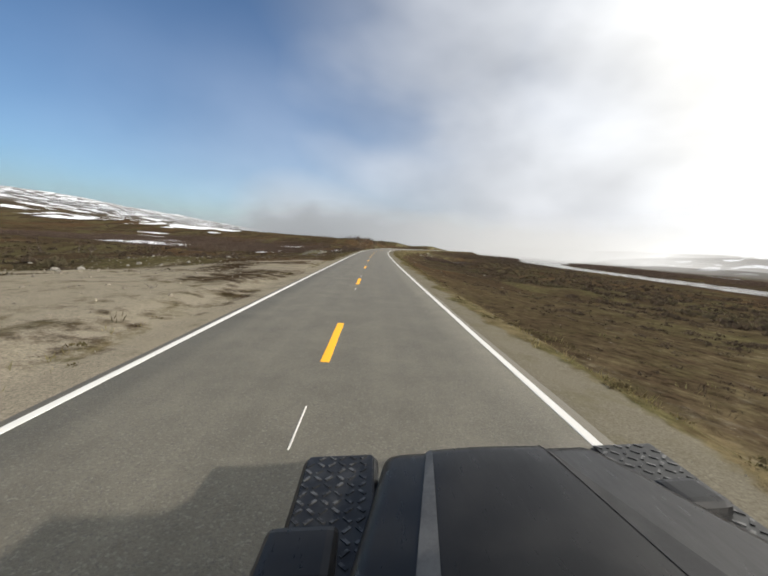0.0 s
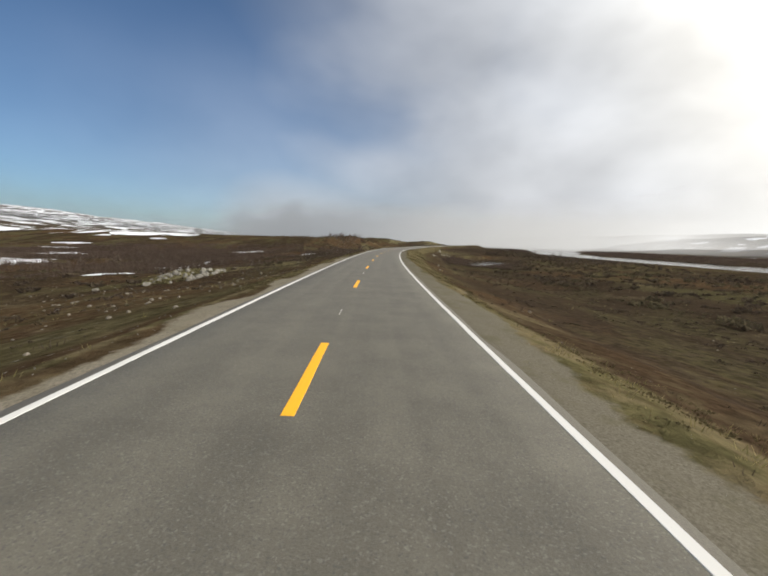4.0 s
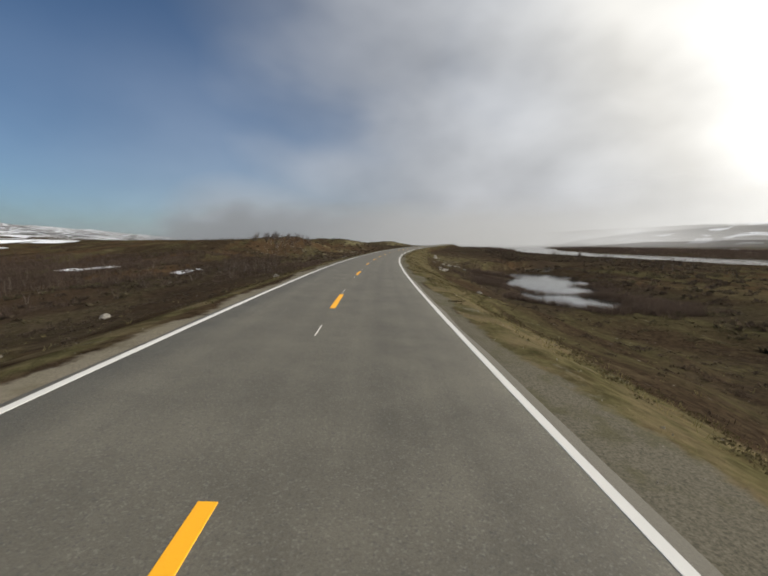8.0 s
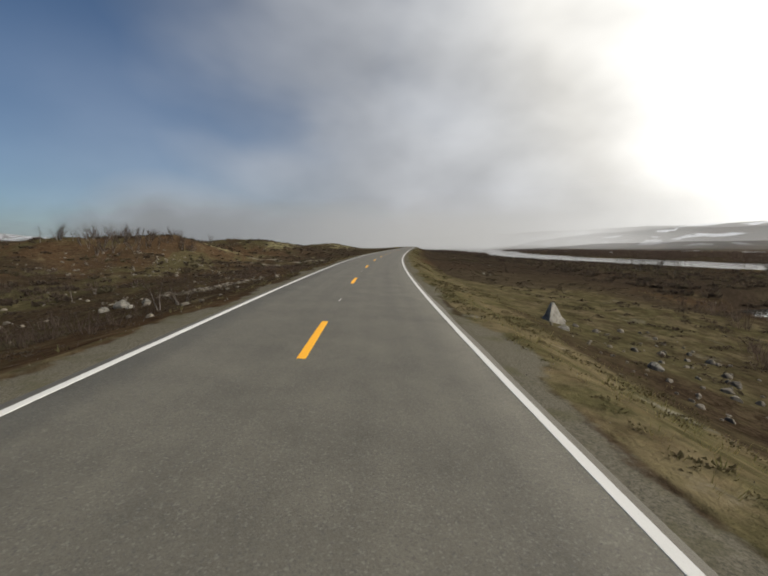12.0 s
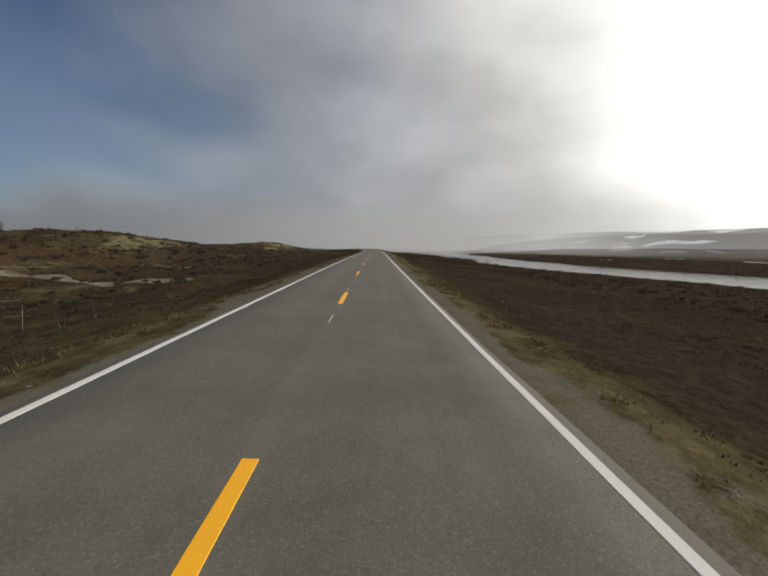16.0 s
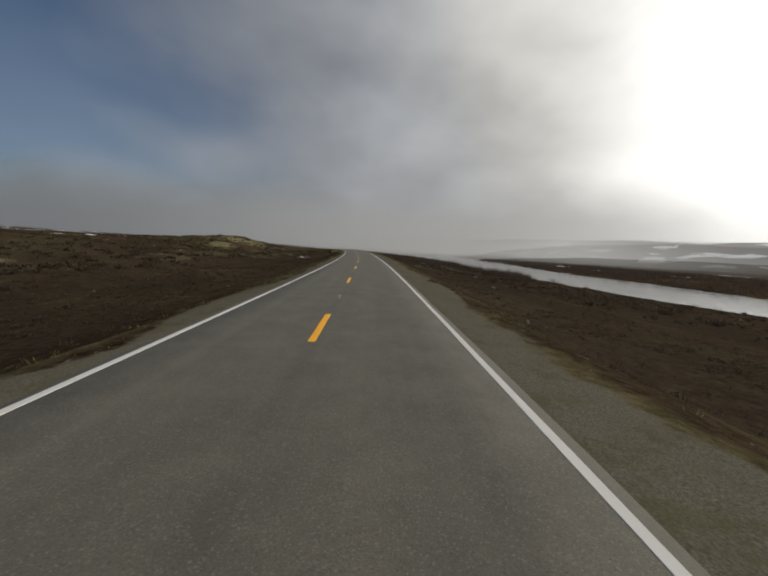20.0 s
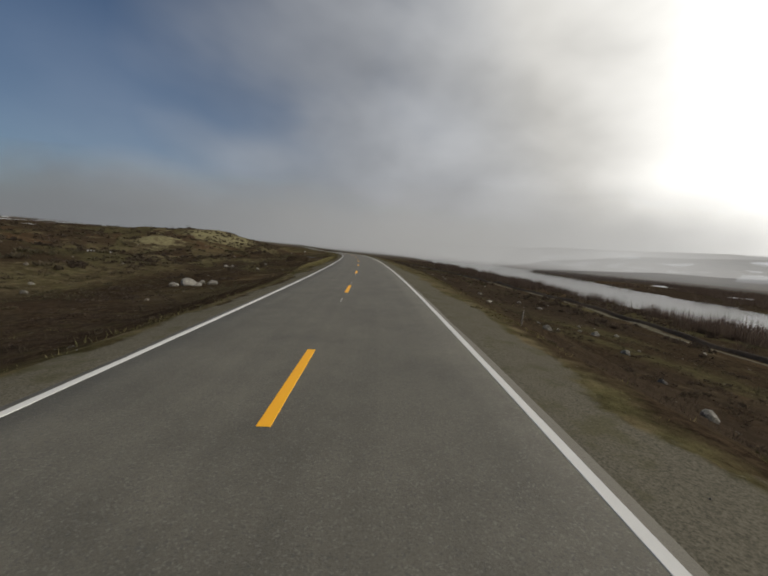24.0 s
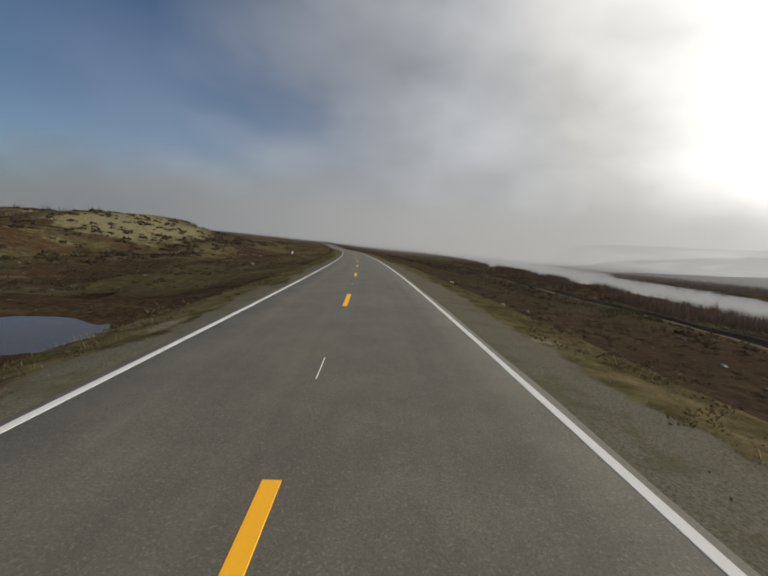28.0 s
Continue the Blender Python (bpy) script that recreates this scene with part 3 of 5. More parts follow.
scrubby = .8 * (O > 0) * smooth01((O - 6.7) / 2) * smooth01((SW - 296) / 14) * smooth01((560 - SW) / 25) * smooth01((115 - O) / 10)
scrubby = np.maximum(scrubby, .6 * (O < 0) * smooth01((-O - 5.5) / 2) * smooth01((SW - 395) / 30) * smooth01((570 - SW) / 30) * smooth01((90 + O) / 30))
scrubby = np.maximum(scrubby, .7 * (O < 0) * smooth01((-O - 7) / 4) * smooth01((SW - 185) / 10) * smooth01((268 - SW) / 10) * smooth01((80 + O) / 30))
scrubby = np.maximum(scrubby, .7 * (O > 0) * smooth01((O - 11) / 4) * smooth01((SW - 190) / 15) * smooth01((285 - SW) / 12) * smooth01((60 - O) / 20))
scrubby = np.maximum(scrubby, .55 * (O > 0) * smooth01((O - 8) / 3) * smooth01((SW - 62) / 25) * smooth01((205 - SW) / 30) * smooth01((70 - O) / 30))
scrubby = np.maximum(scrubby, .85 * smooth01((SW - 165) / 20) * smooth01((310 - SW) / 20) * smooth01((-OW - 66) / 22) * smooth01((300 + OW) / 80) * smooth01((lumps(S, O * 1.5, 34) + .5) / .4))
scrubby = np.maximum(scrubby, .8 * smooth01((OW - 124) / 30) * smooth01((430 - OW) / 140) * smooth01((lumps(S, O, 60) + .6) / .4))
scrubby = np.maximum(scrubby, .7 * smooth01((O - 9) / 2.5) * smooth01((SW - 560) / 15) * smooth01((track_at(S) - 5 - O) / 4))
attach(me, "scrub", scrubby)
pale = 1.05 * smooth01(1.45 - np.hypot((S - 724) / 26, (O + 57) / 17))
pale = np.maximum(pale, .8 * smooth01(1.3 - np.hypot((S - 668) / 12, (O + 65) / 11)))
pale = np.maximum(pale, .62 * smooth01(1.4 - np.hypot((S - 484) / 34, (O + 76) / 11)))
pale = np.maximum(pale, .48 * (O < -34) * (O > -150) * smooth01((S - 370) / 30) * smooth01((lumps(S, O * 1.3, 13) - .25) / .3))
pale = np.maximum(pale, .75 * smooth01(1.3 - np.hypot((S - 402) / 7, (O + 57) / 7)))
pale = np.maximum(pale, .8 * smooth01(1.3 - np.hypot((S - 133) / 4, (O + 25) / 4.6)))
pale = np.maximum(pale, .8 * smooth01(1.3 - np.hypot((S - 418) / 12, (O + 80) / 9)))
attach(me, "lichen", pale)
ground = tagged(new("ground", me), "brown spring tundra with heath, moss and snow-patched hills", "ground", kind="structure")

# ---- the road and its markings ----
along = np.arange(-60, 1010, 1.0)
cross = np.array([-3.30, -3.20, -2.2, -1.1, 0, 1.1, 2.2, 3.22, 3.32])
lip = np.array([-.07, 0, 0, 0, 0, 0, 0, 0, -.07])
A, C = np.meshgrid(along, cross, indexing="ij")
edge_wave = np.where(np.abs(C) > 3, .05 * lumps(A, C, 2.3), 0)
P = on_road(A, C + edge_wave)
P[..., 2] += lip
me = mesh_from("road", P.reshape(-1, 3), grid_faces(*A.shape)[:, ::-1], [asphalt], smooth=True)
attach(me, "across", C)
attach(me, "along", A)
road = tagged(new("road", me), "grey worn asphalt two-lane road with gravel shoulders", "road", kind="structure")


def strip(name, s0, s1, o, w, mat, lift=.005, ds=1.0, ragged=0.0):
    """A painted strip, 4 mm proud of the asphalt with bevelled sides."""
    k = max(2, int(round((s1 - s0) / ds)) + 1)
    ss = np.linspace(s0, s1, k)
    oo = np.array([-w / 2 - .004, -w / 2, w / 2, w / 2 + .004])
    uu = np.array([0.0, lift, lift, 0.0])
    a, c = np.meshgrid(ss, oo, indexing="ij")
    c = c + o + ragged * lumps(a * 3, c * 40, 1.0)
    p = on_road(a, c)
    p[..., 2] += uu
    ob = new(name, mesh_from(name, p.reshape(-1, 3), grid_faces(*a.shape)[:, ::-1], [mat]))
    ob.parent = road
    return ob


for name, o in (("edge_line", -WIDTH / 2), ("edge_line", WIDTH / 2)):
    tagged(strip(name, -58, 1000, o, .125 if o > 0 else .115, white_paint, ragged=.006), "solid white painted edge line")
for k in range(-4, 74):
    top = 8.99 + 12 * k + (.6 if k == 14 else 0)
    strip("centre_dash", top - 3.05, top, float(np.interp(top, MIDDLE_S, MIDDLE)), .15, yellow_paint, ds=1.0, ragged=.005)
for k in range(-4, 118):
    a = 2.3 + 6.678 * k + (1.0 if k == 0 else 0)
    if (a + 1.2 - 5.8) % 12 < 4.5:      # worn away where a dash covers it
        continue
    strip("survey_mark", a, a + .95 + .15 * math.sin(k * 2.1), float(np.interp(a, MIDDLE_S, MIDDLE)) + .02 * math.sin(k * 1.7), .013, thin_paint, lift=.008, ds=.5)

# ---- water ----
def sheet(name, xs, ys, z, label, mat=water_mat):
    me = mesh_from(name, [(xs[0], ys[0], z), (xs[1], ys[0], z), (xs[1], ys[1], z), (xs[0], ys[1], z)], [(0, 1, 2, 3)], [mat])
    return tagged(new(name, me), label, "water", kind="structure")


sheet("water_river", (158, 900), (-440, 1500), WATER, "silver-grey calm river in flood along the far bank")
sheet("water_pond", (30, 112), (203, 297), WATER + .002, "still grey pond below the road embankment")
sheet("water_puddle", (143.6, 150.2), (601.0, 608.4), PUDDLE[4], "shallow blue-grey pool beside the road", mud_water)

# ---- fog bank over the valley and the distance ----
fog_mat, n = material("glowing_fog")
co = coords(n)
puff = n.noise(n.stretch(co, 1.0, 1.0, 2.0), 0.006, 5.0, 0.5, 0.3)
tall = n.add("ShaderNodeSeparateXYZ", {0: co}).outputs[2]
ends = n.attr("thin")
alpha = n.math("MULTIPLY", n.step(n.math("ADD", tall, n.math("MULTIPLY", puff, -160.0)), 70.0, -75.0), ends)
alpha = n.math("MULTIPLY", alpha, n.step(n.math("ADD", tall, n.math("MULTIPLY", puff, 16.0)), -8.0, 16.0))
# sunlight on the fog is emitted: stronger and warmer to the east and sunward
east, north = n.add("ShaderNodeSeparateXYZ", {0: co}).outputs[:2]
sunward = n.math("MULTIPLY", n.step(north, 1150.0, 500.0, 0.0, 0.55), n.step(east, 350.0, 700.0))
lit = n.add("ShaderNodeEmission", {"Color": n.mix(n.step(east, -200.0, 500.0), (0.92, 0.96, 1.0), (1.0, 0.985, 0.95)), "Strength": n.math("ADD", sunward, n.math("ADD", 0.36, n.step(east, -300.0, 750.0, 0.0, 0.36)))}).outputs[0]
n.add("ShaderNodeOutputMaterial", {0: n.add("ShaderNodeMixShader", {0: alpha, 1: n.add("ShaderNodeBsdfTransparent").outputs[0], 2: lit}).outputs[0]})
# nested see-through shells; the faint ones lay a glowing haze over far land
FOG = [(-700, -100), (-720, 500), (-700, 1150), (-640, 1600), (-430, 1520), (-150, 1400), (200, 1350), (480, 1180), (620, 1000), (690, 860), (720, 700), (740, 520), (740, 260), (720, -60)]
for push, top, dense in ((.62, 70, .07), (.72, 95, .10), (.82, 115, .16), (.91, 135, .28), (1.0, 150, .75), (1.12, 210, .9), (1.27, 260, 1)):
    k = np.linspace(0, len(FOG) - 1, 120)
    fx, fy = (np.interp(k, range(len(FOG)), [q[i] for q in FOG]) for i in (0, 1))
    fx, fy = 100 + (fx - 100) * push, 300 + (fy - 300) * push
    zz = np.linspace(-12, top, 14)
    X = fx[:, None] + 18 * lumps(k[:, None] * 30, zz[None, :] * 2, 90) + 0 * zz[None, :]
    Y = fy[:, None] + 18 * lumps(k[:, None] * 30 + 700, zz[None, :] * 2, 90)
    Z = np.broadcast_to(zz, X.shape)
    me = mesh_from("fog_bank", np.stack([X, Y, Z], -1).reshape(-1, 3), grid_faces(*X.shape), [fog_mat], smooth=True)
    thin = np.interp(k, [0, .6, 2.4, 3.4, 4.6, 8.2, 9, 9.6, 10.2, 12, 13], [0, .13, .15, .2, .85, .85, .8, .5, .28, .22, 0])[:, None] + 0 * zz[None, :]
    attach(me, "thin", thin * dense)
    tagged(new("backdrop_fog", me), "glowing shell of grey-white fog and haze over the valley", "fog", kind="structure")


# ---- snow ----
def snow_patch(s, o, a, b, turn=0.0, thick=.22):
    """A thin lens of old snow draped on the ground."""
    rings, rim = 7, 36
    q = np.linspace(0, 1, rings)[:, None]
    w = np.linspace(0, 2 * math.pi, rim, endpoint=False)[None, :]
    wob = 1 + .22 * np.sin(2 * w + s) + .16 * np.sin(3 * w + o) + .10 * np.sin(7 * w + s * o) + .06 * np.sin(13 * w)
    u, v = a * q * np.cos(w) * wob, b * q * np.sin(w) * wob
    ss, oo = s + u * math.cos(turn) - v * math.sin(turn), o + u * math.sin(turn) + v * math.cos(turn)
    p = ground_at(ss, oo)
    p[..., 2] += thick * (1 - q ** 4) - .06 * q ** 6 + .02
    faces = []
    for i in range(rings - 1):
        for j in range(rim):
            faces.append((i * rim + j, i * rim + (j + 1) % rim, (i + 1) * rim + (j + 1) % rim, (i + 1) * rim + j))
    ob = new("snow_patch", mesh_from("snow_patch", p.reshape(-1, 3), np.array(faces)[:, ::-1], [snow_mat], smooth=True))
    return tagged(ob, "leftover patch of old white snow on brown heath", "snow", group="snow patches")


for row in ((205, -71, 15, 2.0, -.16), (188, -67, 5, 2.2, 0), (194, -142, 15, 24, .1), (152, -52, 2.2, 6, .3), (249, -192, 6, 16, 0), (283, -104, 5, 9, .1), (272, -60, 2.4, 5, 0),
            (360, -260, 3.5, 11, .1), (120, -290, 9, 40, 0), (628, -62, 1.2, 3, .2), (700, -140, 4, 22, .1), (315, -289, 6, 16, .1), (286, -250, 5, 14, 0),
            (690, 215, 18, 7, .2), (760, 250, 26, 9, .1), (640, 230, 14, 5, -.2), (840, 330, 30, 12, .1), (560, 330, 20, 10, 0), (480, 300, 18, 8, .2), (420, 330, 25, 9, 0),
            (620, 380, 24, 12, .3), (720, 420, 30, 14, 0), (380, 420, 30, 12, 0), (300, 380, 24, 10, .1), (240, 300, 26, 6, .1), (180, 330, 30, 8, 0), (320, 260, 22, 5, .2), (505, 240, 15, 5, .1)):
    k = .42 if row[1] > 200 else 1
    snow_patch(row[0], row[1], row[2] * k, row[3] * k, row[4], thick=.3 if abs(row[1]) > 100 else .2)

# ---- stones ----
def stone_mesh(name, seed, mat, peak=0.0, cuts=2):
    """An angular boulder of unit size, flat below."""
    rng = random.Random(seed)
    bm = bmesh.new()
    bmesh.ops.create_icosphere(bm, subdivisions=cuts, radius=1.0)
    planes = [(Vector((rng.uniform(-1, 1), rng.uniform(-1, 1), rng.uniform(-.3, 1))).normalized(), rng.uniform(.55, .85)) for _ in range(9)]
    for v in bm.verts:
        for d, r in planes:
            over = v.co.dot(d) - r
            if over > 0:
                v.co -= d * over * .9
        v.co += v.co * .12 * noise.noise(v.co * 2.3 + Vector((seed, 0, 0)))
        if peak:
            h = max(v.co.z, 0)
            v.co.x *= 1 - .75 * h * peak
            v.co.y *= 1 - .75 * h * peak
            v.co.z *= 1 + .5 * peak
        v.co.z = max(v.co.z, -.45)
    me = bpy.data.meshes.new(name)
    bm.to_mesh(me)
    bm.free()
    me.materials.append(mat)
    return me


STONES = [stone_mesh("boulder", k, rock_mat) for k in range(6)]
PALE = [stone_mesh("boulder", 20 + k, pale_rock) for k in range(4)]


def boulder(s, o, size, rng, pale=False, sink=.25, flat=.75, label="", me=None):
    me = me or (rng.choice(PALE) if pale else rng.choice(STONES))
    p = ground_at(np.array([s]), np.array([o]))[0]
    ob = new("boulder", me)
    ob.location = (p[0], p[1], p[2] + size * (.45 - sink) * flat)
    ob.rotation_euler = (rng.uniform(-.15, .15), rng.uniform(-.15, .15), rng.uniform(0, 6.28))
    ob.scale = (size * rng.uniform(.8, 1.2), size * rng.uniform(.7, 1.1), size * flat * rng.uniform(.8, 1.1))
    return tagged(ob, label or ("pale grey granite boulder half sunk in heath" if pale else "grey lichened boulder half sunk in heath"), "boulder", group="boulders on the heath")


SMALL = []


def pebble(s, o, size, rng):
    SMALL.append((s, o, size, rng.randrange(6), rng.uniform(0, 6.28), rng.uniform(.6, 1.0)))


rng = random.Random(11)
bm = bmesh.new()          # broad three-cornered rock, its flat face towards the traffic
for q in ((-.75, -.32, -.2), (.7, -.38, -.2), (.9, .3, -.2), (.05, .6, -.2), (-.8, .35, -.2), (-.14, .02, 1.12), (-.05, -.05, 1.1), (.34, -.1, .62), (-.42, .05, .55)):
    bm.verts.new(q)
bmesh.ops.convex_hull(bm, input=bm.verts)
bmesh.ops.subdivide_edges(bm, edges=bm.edges[:], cuts=2, use_grid_fill=True)
for v in bm.verts:
    v.co += Vector((1, 1, 1)) * .09 * noise.noise(v.co * 2.6) + v.co * .05 * noise.noise(v.co * 6)
peak = bpy.data.meshes.new("boulder")
bm.to_mesh(peak)
bm.free()
peak.materials.append(pale_rock)
big = tagged(new("boulder", peak), "pale pyramid-shaped boulder on the road embankment", "boulder", group="boulders on the heath")
big.location = ground_at(np.array([283.4]), np.array([10.5]))[0]
big.rotation_euler = (0, 0, radians(14))
for _ in range(120):        # stones spilled down the embankment below it
    pebble(rng.uniform(268, 284), rng.uniform(9.6, 17), rng.choice((.06, .08, .1, .14, .2)), rng)
for _ in range(150):        # stony bare patch at the foot of the hill
    pebble(rng.gauss(309, 6), -rng.gauss(20.5, 1.4), rng.choice((.06, .09, .12, .18, .28)), rng)
for s, o, size, pale in ((284.6, 11.6, .3, False), (281.5, 10.2, .28, True), (277, 11.5, .32, False), (272, 12.5, .4, True), (270, 14.2, .55, True), (269, 15.5, .5, True), (268.3, 13.6, .4, True),
                         (271.5, 16.5, .5, False), (262, 17, .45, False), (259, 19, .5, False), (247.5, 10.6, .45, True), (246, 11.4, .55, True), (244.2, 10.9, .4, True), (243.0, 10.2, .35, True), (249.5, 12.2, .4, False),
                         (291, -18.6, .75, False), (292.2, -19.6, .6, False), (289.8, -19.0, .45, False), (290.2, -17.4, .4, True), (293.4, -18.4, .4, False), (568, -17, .8, True), (568.6, -15, .6, False), (567, -15.8, .45, True), (569.4, -16.4, .45, False), (566.6, -17.8, .5, True),
                         (560, -26, .35, False), (557.5, -30, .4, True), (563, -28, .3, False), (600, -24.1, .5, True), (600.7, -23.2, .42, True), (601.4, -24.6, .3, True), (199.5, -5.8, .3, False), (205, -22, .5, True), (30, -25, .4, True), (628.9, -9.0, .14, False)):
    boulder(s, o, size, rng, pale)
for _ in range(46):        # stones round the gravel flat and behind it
    boulder(rng.uniform(20, 62), -rng.uniform(17, 46), rng.choice((.12, .16, .2, .25, .35)), rng, rng.random() < .2)
for _ in range(60):        # low rubble ridge in the heath
    k = rng.random()
    boulder(78 + 24 * k + rng.uniform(-1, 1), -49 + 11 * k + rng.gauss(0, 1.4), rng.choice((.25, .35, .45, .6)), rng, rng.random() < .5)
for _ in range(60):        # rubble mound
    r, w = rng.random() ** .7 * 4.2, rng.uniform(0, 6.28)
    boulder(132.5 + r * math.cos(w), -25 + r * math.sin(w) * 1.2, rng.uniform(.25, .55), rng, flat=.9)
for _ in range(220):        # stones on the face of the birch hill
    pebble(rng.uniform(332, 378), -rng.uniform(42, 82), rng.choice((.12, .16, .22, .3, .4)), rng)
for _ in range(260):        # stony hill beside the road
    pebble(rng.uniform(281, 350), -rng.uniform(10, 50), rng.choice((.06, .08, .1, .14, .2, .28)), rng)
for _ in range(900):        # gravel flat
    pebble(rng.uniform(2, 46), -rng.uniform(5.5, 30), rng.choice((.03, .04, .06, .09)), rng)
for _ in range(170):        # stony flank of the far hill
    pebble(rng.uniform(440, 500), -rng.uniform(58, 84), rng.choice((.08, .12, .16, .22, .28)), rng)
for _ in range(90):        # stones on the hummocks before the pool
    pebble(rng.uniform(560, 720), -rng.uniform(34, 80), rng.choice((.12, .16, .22, .34)), rng)
for _ in range(620):        # stony heath before the rubble mound
    pebble(rng.uniform(50, 135), -rng.uniform(7, 42), rng.choice((.04, .05, .06, .08, .1, .14)), rng)
for _ in range(300):        # loose stones on the heath near the road
    pebble(rng.uniform(40, 700), rng.choice((-1, 1)) * rng.uniform(7, 30), rng.choice((.05, .07, .1, .15)), rng)
for _ in range(230):        # rock spill below the sandy track
    k = rng.random()
    pebble(405 - 16 * k + rng.gauss(0, 2.4), -62 + 14 * k + rng.gauss(0, 3), rng.choice((.1, .14, .2, .28, .4)), rng)
for _ in range(34):        # stones below the verge near the river
    boulder(rng.uniform(535, 700), rng.uniform(9, 34), rng.choice((.2, .25, .3, .4)), rng, rng.random() < .6)
for _ in range(16):        # stones lining the foot of the verge
    k = rng.random()
    boulder(609 + 15 * k + rng.uniform(-.6, .6), 7.2 + 4 * k + rng.gauss(0, .3), rng.choice((.1, .14, .18, .24)), rng, True)
for s, o, size in ((625.4, 20.2, .4), (628.3, 25.7, .4), (633.8, 26.9, .3), (639.5, 30.9, .35), (606.2, 18.3, .3)):
    boulder(s, o, size, rng, True)
for _ in range(40):        # scattered over the heath on either hand
    boulder(rng.uniform(70, 720), rng.choice((-1, 1)) * rng.uniform(9, 40), rng.choice((.15, .2, .3, .4)), rng, rng.random() < .25)

shape = []
for me in STONES:
    v = np.empty(len(me.vertices) * 3, np.float32)
    me.vertices.foreach_get("co", v)
    f = np.empty(len(me.polygons) * 3, np.int32)
    me.polygons.foreach_get("vertices", f)
    shape.append((v.reshape(-1, 3), f.reshape(-1, 3)))
verts, faces, total = [], [], 0
spot = ground_at(np.array([q[0] for q in SMALL]), np.array([q[1] for q in SMALL]))
for (s, o, size, kind, turn, flat), p in zip(SMALL, spot):
    v, f = shape[kind]
    c, d = math.cos(turn), math.sin(turn)
    verts.append(np.stack([v[:, 0] * c - v[:, 1] * d, (v[:, 0] * d + v[:, 1] * c) * (.6 + .4 * flat), v[:, 2] * flat], -1) * size + p + np.array([0, 0, size * .15]))
    faces.append(f + total)
    total += len(v)
loose = mesh_from("stones", np.concatenate(verts), np.concatenate(faces), [rubble_mat])
tagged(new("stones", loose), "loose tan and grey stones strewn over the heath", "stones", kind="stuff")

# ---- birches and shrubs ----
def sprout(seed, height, stems, mat_trunk, mat_twig, spread):
    """A leafless mountain birch: crooked tapered stems and a crown of fine twigs."""
    rng = random.Random(seed)
    root = new("birch_tree")
    root.empty_display_size = .2
    tv, tf, cv, cf = [], [], [], []

    def limb(v, f, p, d, length, r0, r1, bend, segs=4, sides=3):
        ring, pts = [], []
        for k in range(segs + 1):
            r = r0 + (r1 - r0) * k / segs
            a = d.orthogonal().normalized()
            b = d.cross(a)
            base = len(v)
            for j in range(sides):
                w = j * math.tau / sides
                v.append(tuple(p + a * r * math.cos(w) + b * r * math.sin(w)))
            if k:
                for j in range(sides):
                    f.append((base - sides + j, base - sides + (j + 1) % sides, base + (j + 1) % sides, base + j))
            pts.append((p.copy(), d.copy(), r))
            p = p + d * length / segs
            d = (d + Vector((rng.uniform(-1, 1), rng.uniform(-1, 1), rng.uniform(-.2, .5))) * bend).normalized()
        return pts

    for k in range(stems):
        w = rng.uniform(0, 6.28)
        d = Vector((math.cos(w) * spread, math.sin(w) * spread, 1)).normalized()
        base = Vector((math.cos(w) * .12 * stems * .4, math.sin(w) * .12 * stems * .4, -.1))
        h = height * rng.uniform(.7, 1.05)
        pts = limb(tv, tf, base, d, h, .028 + .008 * height, .008, .16, 5, 5)
        for p, d1, r in pts[1:]:
            for _ in range(4):
                out = (d1 * .9 + Vector((rng.uniform(-1, 1), rng.uniform(-1, 1), rng.uniform(.1, .8)))).normalized()
                sub = limb(cv, cf, p, out, h * rng.uniform(.22, .42), r * .5 + .003, .003, .2, 3)
                for q, d2, r2 in sub[1:]:
                    for _ in range(2):
                        limb(cv, cf, q, (d2 + Vector((rng.uniform(-1, 1), rng.uniform(-1, 1), rng.uniform(-.1, .9)))).normalized(), h * rng.uniform(.10, .2), .004, .0015, .2, 1)
    for name, v, f, m in (("trunk", tv, tf, mat_trunk), ("crown", cv, cf, mat_twig)):
        ob = new(name, mesh_from(name, v, f, [m], smooth=True))
        ob.parent = root
    return tagged(root, "leafless crooked mountain birch with pale stems", "tree", group="bare birches")


TREES = [sprout(40 + k, h, st, bark, brush, sp) for k, (h, st, sp) in enumerate(((2.4, 3, .3), (1.9, 4, .45), (2.8, 2, .25), (1.5, 5, .6), (2.2, 1, .15)))]
rng = random.Random(3)
spots = []
for _ in range(92):
    q = rng.uniform(150, 290)
    spots.append((q, -(38 + 62 * rng.random()) if q < 235 else -(17 + 56 * rng.random()), 1.1))
for s, o in ((252, -37), (253.5, -36), (255, -39), (256, -38), (258, -40), (257, -37), (259, -37), (260, -36), (262, -39), (264, -41), (261, -33), (250, -31), (251.5, -27), (248, -29)):
    spots.append((s, o, 1.1))
for _ in range(40):
    spots.append((rng.uniform(175, 265), -rng.uniform(80, 140), 1.35))
for _ in range(58):
    spots.append((rng.uniform(352, 398), -rng.uniform(74, 98), 1.6))
for _ in range(16):
    spots.append((rng.uniform(455, 560), -rng.uniform(96, 180), 1.7))
for _ in range(14):
    spots.append((rng.uniform(318, 378), rng.uniform(58, 98), 1.7))
